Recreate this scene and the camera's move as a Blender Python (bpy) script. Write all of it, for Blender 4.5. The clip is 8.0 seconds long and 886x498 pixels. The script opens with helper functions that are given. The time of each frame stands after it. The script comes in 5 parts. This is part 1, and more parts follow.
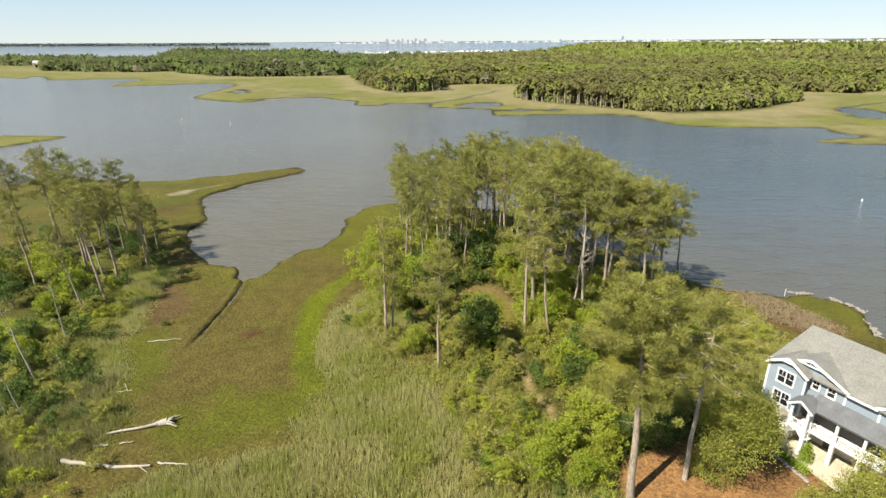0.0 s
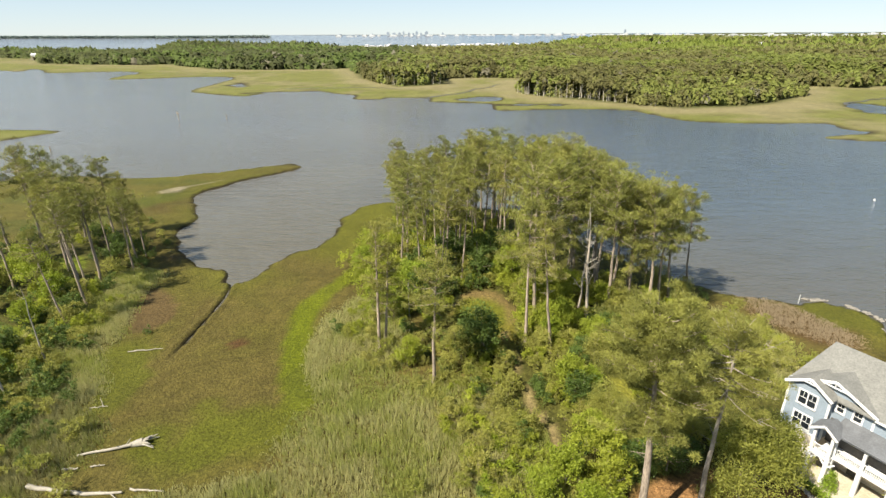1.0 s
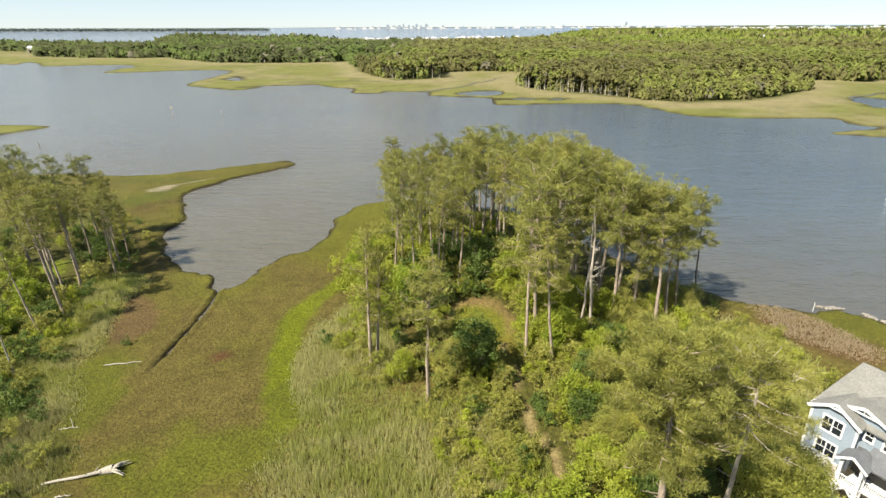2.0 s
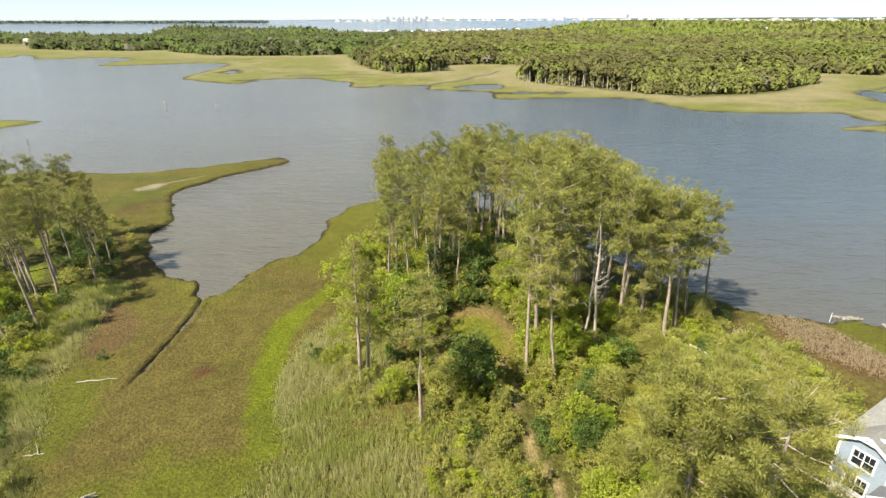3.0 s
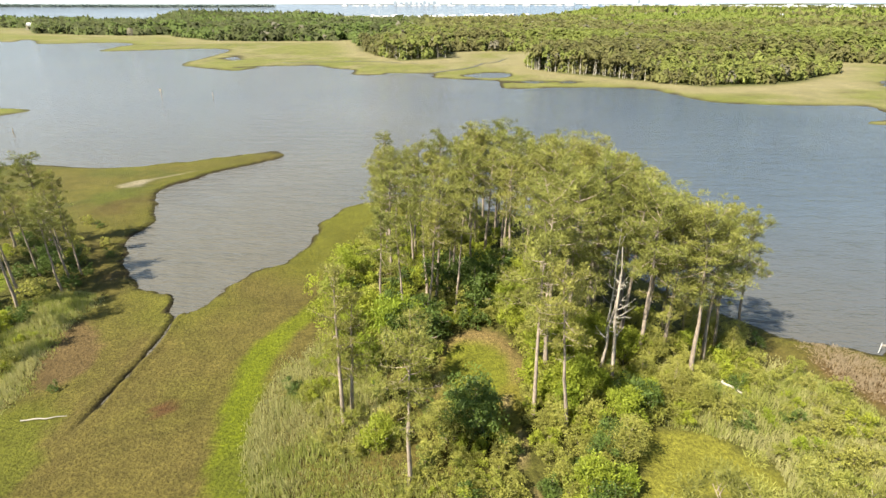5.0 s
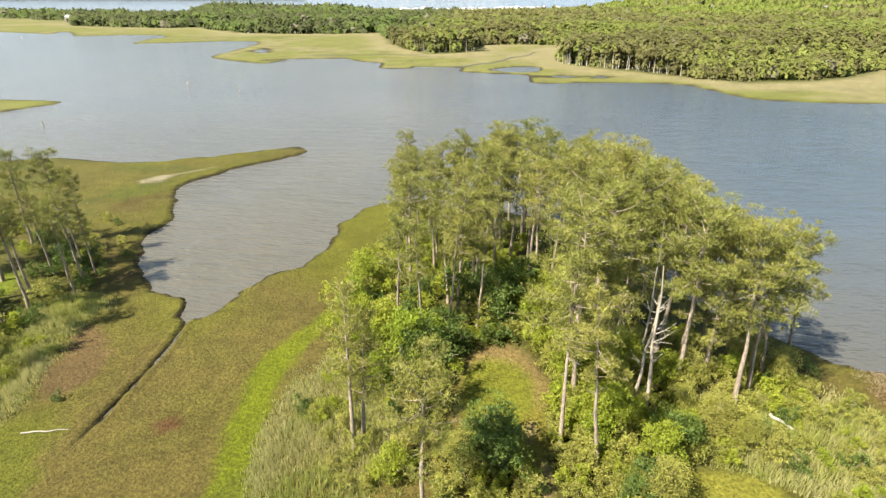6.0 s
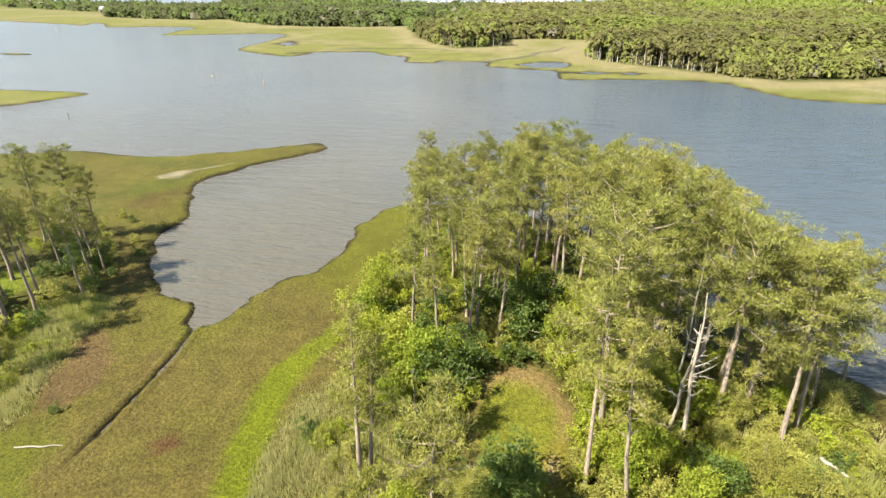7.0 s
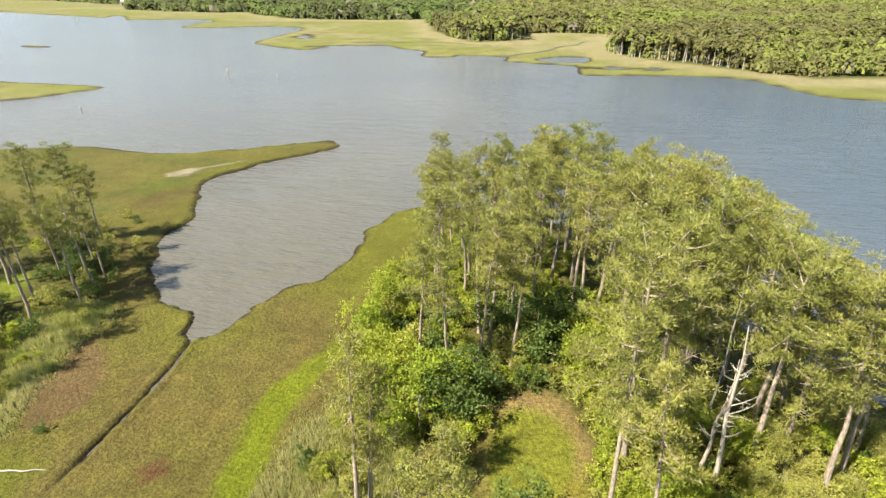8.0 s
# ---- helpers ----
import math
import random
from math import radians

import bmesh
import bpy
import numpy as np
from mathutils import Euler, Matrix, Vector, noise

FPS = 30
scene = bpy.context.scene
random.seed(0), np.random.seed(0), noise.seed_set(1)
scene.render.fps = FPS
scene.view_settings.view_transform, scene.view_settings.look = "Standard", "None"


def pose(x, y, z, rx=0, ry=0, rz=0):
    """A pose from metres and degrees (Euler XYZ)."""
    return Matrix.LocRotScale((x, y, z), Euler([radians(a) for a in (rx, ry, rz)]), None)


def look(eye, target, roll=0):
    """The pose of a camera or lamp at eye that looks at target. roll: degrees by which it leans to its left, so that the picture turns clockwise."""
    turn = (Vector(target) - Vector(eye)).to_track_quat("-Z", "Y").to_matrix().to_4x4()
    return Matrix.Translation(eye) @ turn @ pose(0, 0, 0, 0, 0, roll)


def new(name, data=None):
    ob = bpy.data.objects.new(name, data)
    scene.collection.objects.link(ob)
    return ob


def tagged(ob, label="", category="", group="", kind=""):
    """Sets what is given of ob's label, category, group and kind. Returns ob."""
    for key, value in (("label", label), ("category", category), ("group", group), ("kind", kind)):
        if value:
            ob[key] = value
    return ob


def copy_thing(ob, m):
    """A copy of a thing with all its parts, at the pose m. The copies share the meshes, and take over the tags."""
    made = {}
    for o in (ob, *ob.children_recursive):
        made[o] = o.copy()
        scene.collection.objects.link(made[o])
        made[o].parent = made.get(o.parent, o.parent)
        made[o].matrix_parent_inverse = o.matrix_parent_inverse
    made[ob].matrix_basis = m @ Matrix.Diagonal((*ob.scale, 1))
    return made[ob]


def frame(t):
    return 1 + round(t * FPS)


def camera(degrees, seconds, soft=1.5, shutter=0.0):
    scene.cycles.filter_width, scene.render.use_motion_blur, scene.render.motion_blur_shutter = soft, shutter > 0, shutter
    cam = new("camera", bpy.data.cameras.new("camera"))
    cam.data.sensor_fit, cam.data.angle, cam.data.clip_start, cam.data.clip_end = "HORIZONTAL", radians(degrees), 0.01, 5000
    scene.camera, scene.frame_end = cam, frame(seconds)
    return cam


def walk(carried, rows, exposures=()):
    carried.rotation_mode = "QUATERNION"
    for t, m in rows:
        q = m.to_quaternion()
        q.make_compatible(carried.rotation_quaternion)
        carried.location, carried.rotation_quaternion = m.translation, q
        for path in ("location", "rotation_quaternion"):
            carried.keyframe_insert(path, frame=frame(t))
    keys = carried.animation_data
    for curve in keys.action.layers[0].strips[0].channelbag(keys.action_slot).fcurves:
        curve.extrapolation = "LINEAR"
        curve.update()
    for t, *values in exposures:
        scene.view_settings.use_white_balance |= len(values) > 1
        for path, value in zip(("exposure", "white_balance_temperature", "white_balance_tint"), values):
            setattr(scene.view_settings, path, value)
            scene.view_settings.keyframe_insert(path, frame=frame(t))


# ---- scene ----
cam = camera(78.6, 8.0, soft=1.45)
PATH = [
    (0, (0.49, 1.398, 44.534), (0.425, 3.262, 43.812), -0.4),
    (0.5, (0.699, 3.858, 44.486), (0.632, 5.718, 43.754), -0.3),
    (1, (0.958, 6.388, 44.476), (0.89, 8.244, 43.733), -0.3),
    (1.5, (1.224, 8.95, 44.465), (1.156, 10.801, 43.712), -0.3),
    (3, (1.988, 17.032, 44.538), (1.919, 18.869, 43.751), -0.3),
    (3.5, (2.246, 19.706, 44.566), (2.177, 21.539, 43.769), -0.3),
    (4, (2.473, 22.349, 44.594), (2.404, 24.177, 43.785), -0.3),
    (4.5, (2.66, 24.967, 44.58), (2.588, 26.79, 43.761), -0.2),
    (6, (2.774, 33.095, 44.481), (2.592, 34.896, 43.63), -0.2),
    (6.5, (2.698, 35.807, 44.478), (2.465, 37.597, 43.618), -0.1),
    (7, (2.587, 38.492, 44.468), (2.324, 40.274, 43.598), -0.0),
    (7.5, (2.452, 41.221, 44.482), (2.163, 42.994, 43.602), 0.1),
    (8, (2.313, 43.943, 44.496), (1.995, 45.706, 43.606), 0.0),
]
EXPO = 1.4
walk(cam, [(t, look(eye, target, roll)) for t, eye, target, roll in PATH], [(0, EXPO), (4, EXPO + 0.32), (8, EXPO + 0.52)])

# ---- daylight ----
SUN_ELEV, SUN_AZ = radians(50), radians(231)  # azimuth clockwise from +y
world = bpy.data.worlds.new("daylight")
scene.world = world
world.use_nodes = True
wn = world.node_tree
sky = wn.nodes.new("ShaderNodeTexSky")
sky.sky_type, sky.sun_disc = "NISHITA", False
sky.sun_elevation, sky.sun_rotation = SUN_ELEV, SUN_AZ
sky.air_density, sky.dust_density, sky.ozone_density = 0.8, 0.0, 5.0
soften = wn.nodes.new("ShaderNodeGamma")  # thin high haze evens out the sky
soften.inputs["Gamma"].default_value = 0.42
wn.links.new(sky.outputs["Color"], soften.inputs["Color"])
cool = wn.nodes.new("ShaderNodeMix")
cool.data_type, cool.blend_type = "RGBA", "MULTIPLY"
cool.inputs[0].default_value, cool.inputs[7].default_value = 1.0, (0.91, 0.972, 1.01, 1)
wn.links.new(soften.outputs["Color"], cool.inputs[6])
wn.links.new(cool.outputs[2], wn.nodes["Background"].inputs["Color"])
wn.nodes["Background"].inputs["Strength"].default_value = 0.15
sun = new("sun", bpy.data.lights.new("sun", "SUN"))
sun.data.energy, sun.data.angle, sun.data.color = 5.0, radians(0.6), (1.0, 0.92, 0.76)
SUN_FROM = Vector((math.sin(SUN_AZ) * math.cos(SUN_ELEV), math.cos(SUN_AZ) * math.cos(SUN_ELEV), math.sin(SUN_ELEV)))
sun.matrix_world = look(SUN_FROM * 200, (0, 0, 0))

rng = np.random.default_rng(7)


# ---- materials ----
def node_mat(name):
    m = bpy.data.materials.new(name)
    m.use_nodes = True
    return m, m.node_tree, m.node_tree.nodes["Principled BSDF"]


def add_noise(nt, scale, detail=4, rough=0.55, vec=None):
    n = nt.nodes.new("ShaderNodeTexNoise")
    n.inputs["Scale"].default_value, n.inputs["Detail"].default_value, n.inputs["Roughness"].default_value = scale, detail, rough
    if vec:
        nt.links.new(vec, n.inputs["Vector"])
    return n.outputs["Fac"]


def span(nt, value, a, b, lo, hi):
    n = nt.nodes.new("ShaderNodeMapRange")
    for i, v in enumerate((a, b, lo, hi)):
        n.inputs[i + 1].default_value = v
    nt.links.new(value, n.inputs[0])
    return n.outputs[0]


def times(nt, col, fac):
    n = nt.nodes.new("ShaderNodeVectorMath")
    n.operation = "SCALE"
    nt.links.new(col, n.inputs[0])
    nt.links.new(fac, n.inputs["Scale"])
    return n.outputs[0]


def product(nt, a, b):
    n = nt.nodes.new("ShaderNodeMath")
    n.operation = "MULTIPLY"
    nt.links.new(a, n.inputs[0])
    nt.links.new(b, n.inputs[1])
    return n.outputs[0]


def blend(nt, fac, a, b):
    n = nt.nodes.new("ShaderNodeMix")
    n.data_type = "RGBA"
    nt.links.new(fac, n.inputs[0])
    for v, k in ((a, 6), (b, 7)):
        if isinstance(v, tuple):
            n.inputs[k].default_value = (*v, 1)
        else:
            nt.links.new(v, n.inputs[k])
    return n.outputs[2]


def relief(nt, bsdf, height, strength, distance):
    n = nt.nodes.new("ShaderNodeBump")
    n.inputs["Strength"].default_value, n.inputs["Distance"].default_value = strength, distance
    nt.links.new(height, n.inputs["Height"])
    nt.links.new(n.outputs[0], bsdf.inputs["Normal"])


def place_of(nt):
    return nt.nodes.new("ShaderNodeTexCoord").outputs["Object"]


def surface(name, a, b, scale, roughness=0.8, bump=0.0, fine=8.0, metallic=0.0):
    """Two tones mixed by a large and a fine noise, with relief."""
    m, nt, bsdf = node_mat(name)
    p = place_of(nt)
    big, small = add_noise(nt, scale, 5, 0.6, p), add_noise(nt, scale * fine, 3, 0.6, p)
    col = blend(nt, span(nt, big, 0.35, 0.65, 0, 1), a, b)
    nt.links.new(times(nt, col, span(nt, small, 0.3, 0.7, 0.8, 1.2)), bsdf.inputs["Base Color"])
    bsdf.inputs["Roughness"].default_value, bsdf.inputs["Metallic"].default_value = roughness, metallic
    if bump:
        relief(nt, bsdf, small, 0.6, bump)
    return m


def leaf_mat(name, col, warm, through_light=0.3, roughness=0.55):
    """Foliage: colour varied plant by plant and clump by clump, partly letting light through."""
    m, nt, bsdf = node_mat(name)
    tint = nt.nodes.new("ShaderNodeAttribute")
    tint.attribute_name = "cover"
    info = nt.nodes.new("ShaderNodeObjectInfo")
    c = blend(nt, info.outputs["Random"], col, warm)
    n = nt.nodes.new("ShaderNodeMix")
    n.data_type, n.blend_type = "RGBA", "MULTIPLY"
    n.inputs[0].default_value = 1
    nt.links.new(c, n.inputs[6])
    nt.links.new(tint.outputs["Color"], n.inputs[7])
    nt.links.new(n.outputs[2], bsdf.inputs["Base Color"])
    bsdf.inputs["Roughness"].default_value = roughness
    bsdf.inputs["Specular IOR Level"].default_value = 0.25
    tr = nt.nodes.new("ShaderNodeBsdfTranslucent")
    nt.links.new(n.outputs[2], tr.inputs["Color"])
    mix = nt.nodes.new("ShaderNodeMixShader")
    mix.inputs[0].default_value = through_light
    nt.links.new(bsdf.outputs[0], mix.inputs[1])
    nt.links.new(tr.outputs[0], mix.inputs[2])
    nt.links.new(mix.outputs[0], nt.nodes["Material Output"].inputs["Surface"])
    return m


def ground_mat():
    m, nt, bsdf = node_mat("marsh_ground")
    p = place_of(nt)
    tint = nt.nodes.new("ShaderNodeAttribute")
    tint.attribute_name = "cover"
    big, mid, tuft, fine = add_noise(nt, 0.07, 5, 0.6, p), add_noise(nt, 0.5, 4, 0.6, p), add_noise(nt, 2.3, 4, 0.7, p), add_noise(nt, 7.0, 3, 0.6, p)
    f = product(nt, span(nt, big, 0.3, 0.7, 0.85, 1.15), span(nt, mid, 0.3, 0.7, 0.84, 1.16))
    f = product(nt, f, span(nt, tuft, 0.3, 0.7, 0.5, 1.5))
    f = product(nt, f, span(nt, fine, 0.3, 0.7, 0.75, 1.25))
    nt.links.new(times(nt, tint.outputs["Color"], f), bsdf.inputs["Base Color"])
    bsdf.inputs["Roughness"].default_value = 0.9
    bsdf.inputs["Specular IOR Level"].default_value = 0.15
    relief(nt, bsdf, tuft, 0.9, 0.35)
    return m


def water_mat():
    m, nt, bsdf = node_mat("estuary_water")
    p = place_of(nt)
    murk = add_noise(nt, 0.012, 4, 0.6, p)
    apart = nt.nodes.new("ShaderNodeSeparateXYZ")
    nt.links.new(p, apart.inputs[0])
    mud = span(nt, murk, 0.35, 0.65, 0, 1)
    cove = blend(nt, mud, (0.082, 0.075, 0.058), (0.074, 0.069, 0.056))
    # pale grey far out on the left: sky glare put into the base colour
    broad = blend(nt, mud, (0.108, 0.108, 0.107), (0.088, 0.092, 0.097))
    # darker blue on the right: weaker sky reflection put into the colour
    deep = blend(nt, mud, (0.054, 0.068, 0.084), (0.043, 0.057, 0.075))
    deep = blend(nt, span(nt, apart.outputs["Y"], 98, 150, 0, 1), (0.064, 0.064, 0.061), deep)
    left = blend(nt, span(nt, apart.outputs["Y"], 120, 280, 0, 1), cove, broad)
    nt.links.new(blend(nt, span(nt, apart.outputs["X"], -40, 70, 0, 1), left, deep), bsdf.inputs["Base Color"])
    bsdf.inputs["Roughness"].default_value, bsdf.inputs["IOR"].default_value = 0.12, 1.333
    turn = nt.nodes.new("ShaderNodeMapping")
    turn.inputs["Rotation"].default_value = (0, 0, radians(-9))
    turn.inputs["Scale"].default_value = (0.3, 1.0, 1.0)
    nt.links.new(p, turn.inputs["Vector"])
    chop, swell = add_noise(nt, 1.3, 3, 0.6, turn.outputs[0]), add_noise(nt, 0.28, 3, 0.6, turn.outputs[0])
    s = nt.nodes.new("ShaderNodeMath")
    s.operation = "ADD"
    nt.links.new(product(nt, chop, span(nt, swell, 0.3, 0.7, 0.4, 1.0)), s.inputs[0])
    nt.links.new(swell, s.inputs[1])
    relief(nt, bsdf, s.outputs[0], 1.0, 0.55)
    return m


def bark_mat(name, a, b):
    m, nt, bsdf = node_mat(name)
    p = place_of(nt)
    long = nt.nodes.new("ShaderNodeMapping")
    long.inputs["Scale"].default_value = (6, 6, 1.2)
    nt.links.new(p, long.inputs["Vector"])
    plates, stain = add_noise(nt, 1.5, 4, 0.65, long.outputs[0]), add_noise(nt, 0.35, 3, 0.6, p)
    col = blend(nt, span(nt, plates, 0.35, 0.65, 0, 1), a, b)
    nt.links.new(times(nt, col, span(nt, stain, 0.3, 0.7, 0.75, 1.25)), bsdf.inputs["Base Color"])
    bsdf.inputs["Roughness"].default_value = 0.9
    relief(nt, bsdf, plates, 0.8, 0.04)
    return m


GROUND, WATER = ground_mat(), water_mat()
BARK = bark_mat("pine_bark", (0.13, 0.10, 0.075), (0.33, 0.27, 0.21))
GREY_BARK = bark_mat("grey_bark", (0.20, 0.17, 0.14), (0.38, 0.33, 0.27))
DEAD = bark_mat("bleached_wood", (0.19, 0.17, 0.14), (0.31, 0.285, 0.24))
PINE = leaf_mat("pine_needles", (0.154, 0.168, 0.037), (0.214, 0.208, 0.048), 0.28)
OAK = leaf_mat("bright_leaves", (0.212, 0.27, 0.027), (0.282, 0.305, 0.038), 0.5)
SHRUB = leaf_mat("shrub_leaves", (0.246, 0.262, 0.05), (0.308, 0.295, 0.074), 0.5)
DARK = leaf_mat("dark_leaves", (0.075, 0.115, 0.022), (0.10, 0.14, 0.03), 0.35)
GRASS = leaf_mat("grass_blades", (1, 1, 1), (1, 1, 1), 0.5, 0.7)
WOODS = leaf_mat("woods_leaves", (1, 1, 1), (1, 1, 1), 0.5, 0.9)


# ---- meshes ----
def np_mesh(name, v, f, cover=None, smooth=False, normals=None):
    """A mesh from vertex and face arrays; cover: a colour for each vertex; normals: soft shading round each clump."""
    v, f = np.asarray(v, dtype=np.float32), np.asarray(f, dtype=np.int32)
    me = bpy.data.meshes.new(name)
    n, k = f.shape
    me.vertices.add(len(v))
    me.vertices.foreach_set("co", v.ravel())
    me.loops.add(n * k)
    me.loops.foreach_set("vertex_index", f.ravel())
    me.polygons.add(n)
    me.polygons.foreach_set("loop_start", np.arange(0, n * k, k, dtype=np.int32))
    me.polygons.foreach_set("use_smooth", np.full(n, smooth))
    me.update(calc_edges=True)
    if cover is not None:
        c = np.ones((len(v), 4), dtype=np.float32)
        c[:, :3] = cover if np.ndim(cover) == 2 else np.asarray(cover)[:, None]
        me.color_attributes.new("cover", "FLOAT_COLOR", "POINT").data.foreach_set("color", c.ravel())
    if normals is not None:
        me.polygons.foreach_set("use_smooth", np.full(n, True))
        me.normals_split_custom_set_from_vertices(normals.tolist())
    return me


def put(name, me, mat, parent=None, label=""):
    ob = new(name, me)
    if mat:
        me.materials.append(mat)
    if parent:
        ob.parent = parent
    return tagged(ob, label)


def part(name, bm, mat, parent=None, label=""):
    me = bpy.data.meshes.new(name)
    bm.to_mesh(me)
    bm.free()
    return put(name, me, mat, parent, label)


def vnoise(x, y, scale, seed=0):
    """Smooth noise in 0..1 over the plan, features about scale metres across."""
    tab = np.random.default_rng(100 + seed).random((256, 256))
    x, y = np.asarray(x) / scale + 1000.0, np.asarray(y) / scale + 1000.0
    i, j = np.floor(x).astype(int), np.floor(y).astype(int)
    u, w = x - i, y - j
    u, w = u * u * (3 - 2 * u), w * w * (3 - 2 * w)
    i0, i1, j0, j1 = i % 256, (i + 1) % 256, j % 256, (j + 1) % 256
    return (tab[i0, j0] * (1 - u) + tab[i1, j0] * u) * (1 - w) + (tab[i0, j1] * (1 - u) + tab[i1, j1] * u) * w


def fbm(x, y, scale, seed=0):
    return (vnoise(x, y, scale, seed) + 0.5 * vnoise(x, y, scale / 2.1, seed + 1) + 0.25 * vnoise(x, y, scale / 4.3, seed + 2)) / 1.75


def ease(v, a, b):
    s = np.clip((np.asarray(v) - a) / (b - a), 0, 1)
    return s * s * (3 - 2 * s)


def rounded(points, steps=4):
    """A closed plan outline through the points, with its corners rounded."""
    p = np.array(points, dtype=float)
    a, b, c, d = np.roll(p, 1, 0), p, np.roll(p, -1, 0), np.roll(p, -2, 0)
    out = []
    for s in np.arange(steps) / steps:
        out.append(0.5 * (2 * b + (c - a) * s + (2 * a - 5 * b + 4 * c - d) * s * s + (3 * b - a - 3 * c + d) * s ** 3))
    return np.stack(out, 1).reshape(-1, 2)


def inside(x, y, poly):
    """Signed distance to a plan outline, positive inside."""
    x, y = np.asarray(x, dtype=float), np.asarray(y, dtype=float)
    best, odd = np.full(x.shape, 1e18), np.zeros(x.shape, dtype=bool)
    for (ax, ay), (bx, by) in zip(poly, np.roll(poly, -1, 0)):
        dx, dy = bx - ax, by - ay
        h = np.clip(((x - ax) * dx + (y - ay) * dy) / (dx * dx + dy * dy + 1e-9), 0, 1)
        best = np.minimum(best, (x - ax - h * dx) ** 2 + (y - ay - h * dy) ** 2)
        if ay != by:
            odd ^= ((ay > y) != (by > y)) & (x < (bx - ax) * (y - ay) / (by - ay) + ax)
    return np.sqrt(best) * np.where(odd, 1, -1)


def to_line(x, y, pts):
    best = np.full(np.shape(x), 1e18)
    for (ax, ay), (bx, by) in zip(pts[:-1], pts[1:]):
        dx, dy = bx - ax, by - ay
        h = np.clip(((x - ax) * dx + (y - ay) * dy) / (dx * dx + dy * dy + 1e-9), 0, 1)
        best = np.minimum(best, (x - ax - h * dx) ** 2 + (y - ay - h * dy) ** 2)
    return np.sqrt(best)


def oval(x, y, cx, cy, rx, ry, deg=0):
    """1 at the middle of an oval patch, 0 at its rim, below 0 outside."""
    c, s = math.cos(radians(deg)), math.sin(radians(deg))
    u, w = (x - cx) * c + (y - cy) * s, -(x - cx) * s + (y - cy) * c
    return 1 - np.sqrt((u / rx) ** 2 + (w / ry) ** 2)


# ---- plan of the land ----
NEAR_LAND = rounded([(-700, 120), (-260, 150), (-154, 174), (-131, 181), (-104, 178), (-87, 185), (-71, 195), (-62, 199.5), (-56, 196), (-59, 189),
    (-65, 181), (-71, 173), (-75.5, 165), (-77, 158), (-74, 149), (-68.5, 139), (-67, 133.5), (-68, 129), (-64.3, 121), (-60.6, 115.5),
    (-53.3, 107), (-49, 105), (-45.5, 103.5), (-43.8, 98.5), (-41, 100), (-39, 104.3), (-38, 108.4), (-34.6, 114), (-31, 118), (-29.5, 126),
    (-29, 139), (-26, 148), (-20, 151.5), (-10, 151), (2, 149), (13, 145), (22, 135), (29, 122), (36, 110), (43, 102),
    (49.3, 96.2), (54, 95), (59, 93), (64.5, 93.5), (68, 90), (69.3, 86.4), (67.4, 81.5), (66.3, 77.5), (70, 73)])
NEAR_LAND = np.concatenate([NEAR_LAND[:-4], [(90, 68), (160, 60), (900, 40), (900, -900), (-900, -900), (-900, 110)]])
FAR_SHORE = rounded([(-1100, 900), (-640, 752), (-575, 721), (-592, 768), (-565, 754), (-517, 696), (-461, 713), (-426, 716), (-395, 688), (-387, 633), (-374, 592),
    (-344, 598), (-294, 623), (-258, 621), (-240, 593), (-235, 538), (-231, 497), (-227, 466), (-199, 443), (-165, 425), (-158, 442), (-120, 463),
    (-102, 444), (-82, 431), (-76, 407), (-58, 407), (-53, 418), (-25, 410), (-21, 392), (13, 381), (20, 375), (22, 357), (25, 346),
    (65, 350), (86, 350), (102, 344), (110, 324), (122, 302), (151, 298), (188, 295), (186, 279), (193, 267), (175, 260), (162, 254), (187, 246), (260, 240)])
FAR_LAND = np.concatenate([FAR_SHORE[:-4], [(700, 230), (4900, 300), (4900, 4900), (1150, 4900), (900, 4200), (640, 3500), (480, 2800),
    (190, 2090), (-80, 2060), (-330, 2140), (-560, 2330), (-1180, 2280), (-660, 1270), (-1150, 1480), (-1900, 1750), (-2500, 1300)]])
ISLAND = rounded([(-200, 272), (-202, 256), (-214, 234), (-262, 216), (-340, 214), (-352, 250), (-330, 282), (-257, 275)])
ISLET = rounded([(-391, 419), (-372, 417), (-356, 411), (-370, 408), (-385, 411)])
ISLET_TWO = rounded([(-412, 404), (-395, 402), (-388, 396), (-402, 393), (-418, 397)])
FAR_COAST = rounded([(-4000, 3200), (-3300, 3600), (-2700, 3850), (-2000, 4050), (-1560, 4250), (-1500, 4400), (-2000, 4890), (-4890, 4890)])
WOODS_EDGE = np.array([(-1700, 1600), (-958, 1157), (-842, 1118), (-689, 917), (-581, 874), (-495, 867), (-457, 879), (-382, 813), (-341, 758), (-273, 741),
    (-192, 747), (-147, 768), (-106, 598), (-66, 522), (-56, 498), (-34, 509), (-16, 525), (-15, 593), (20, 603), (71, 596), (59, 522), (47, 459),
    (54, 433), (68, 413), (98, 384), (117, 371), (136, 353), (175, 361), (200, 375), (228, 401), (246, 423), (273, 485), (318, 510), (329, 483),
    (373, 508), (700, 480), (4800, 640), (4800, 4800), (1300, 4800), (690, 3500), (490, 2700), (190, 1560), (-60, 1330), (-330, 1350), (-420, 1900),
    (-1120, 2220), (-680, 1240), (-1150, 1450)], dtype=float)
CREEKS = [[(-26, 411), (-17, 425), (-7, 437), (7, 463), (27, 492), (34, 520)], [(247, 372), (256, 382), (275, 394), (308, 415), (350, 430)],
          [(-150, 478), (-118, 486), (-80, 492), (-40, 476)], [(-395, 655), (-340, 668), (-280, 664), (-215, 690)]]
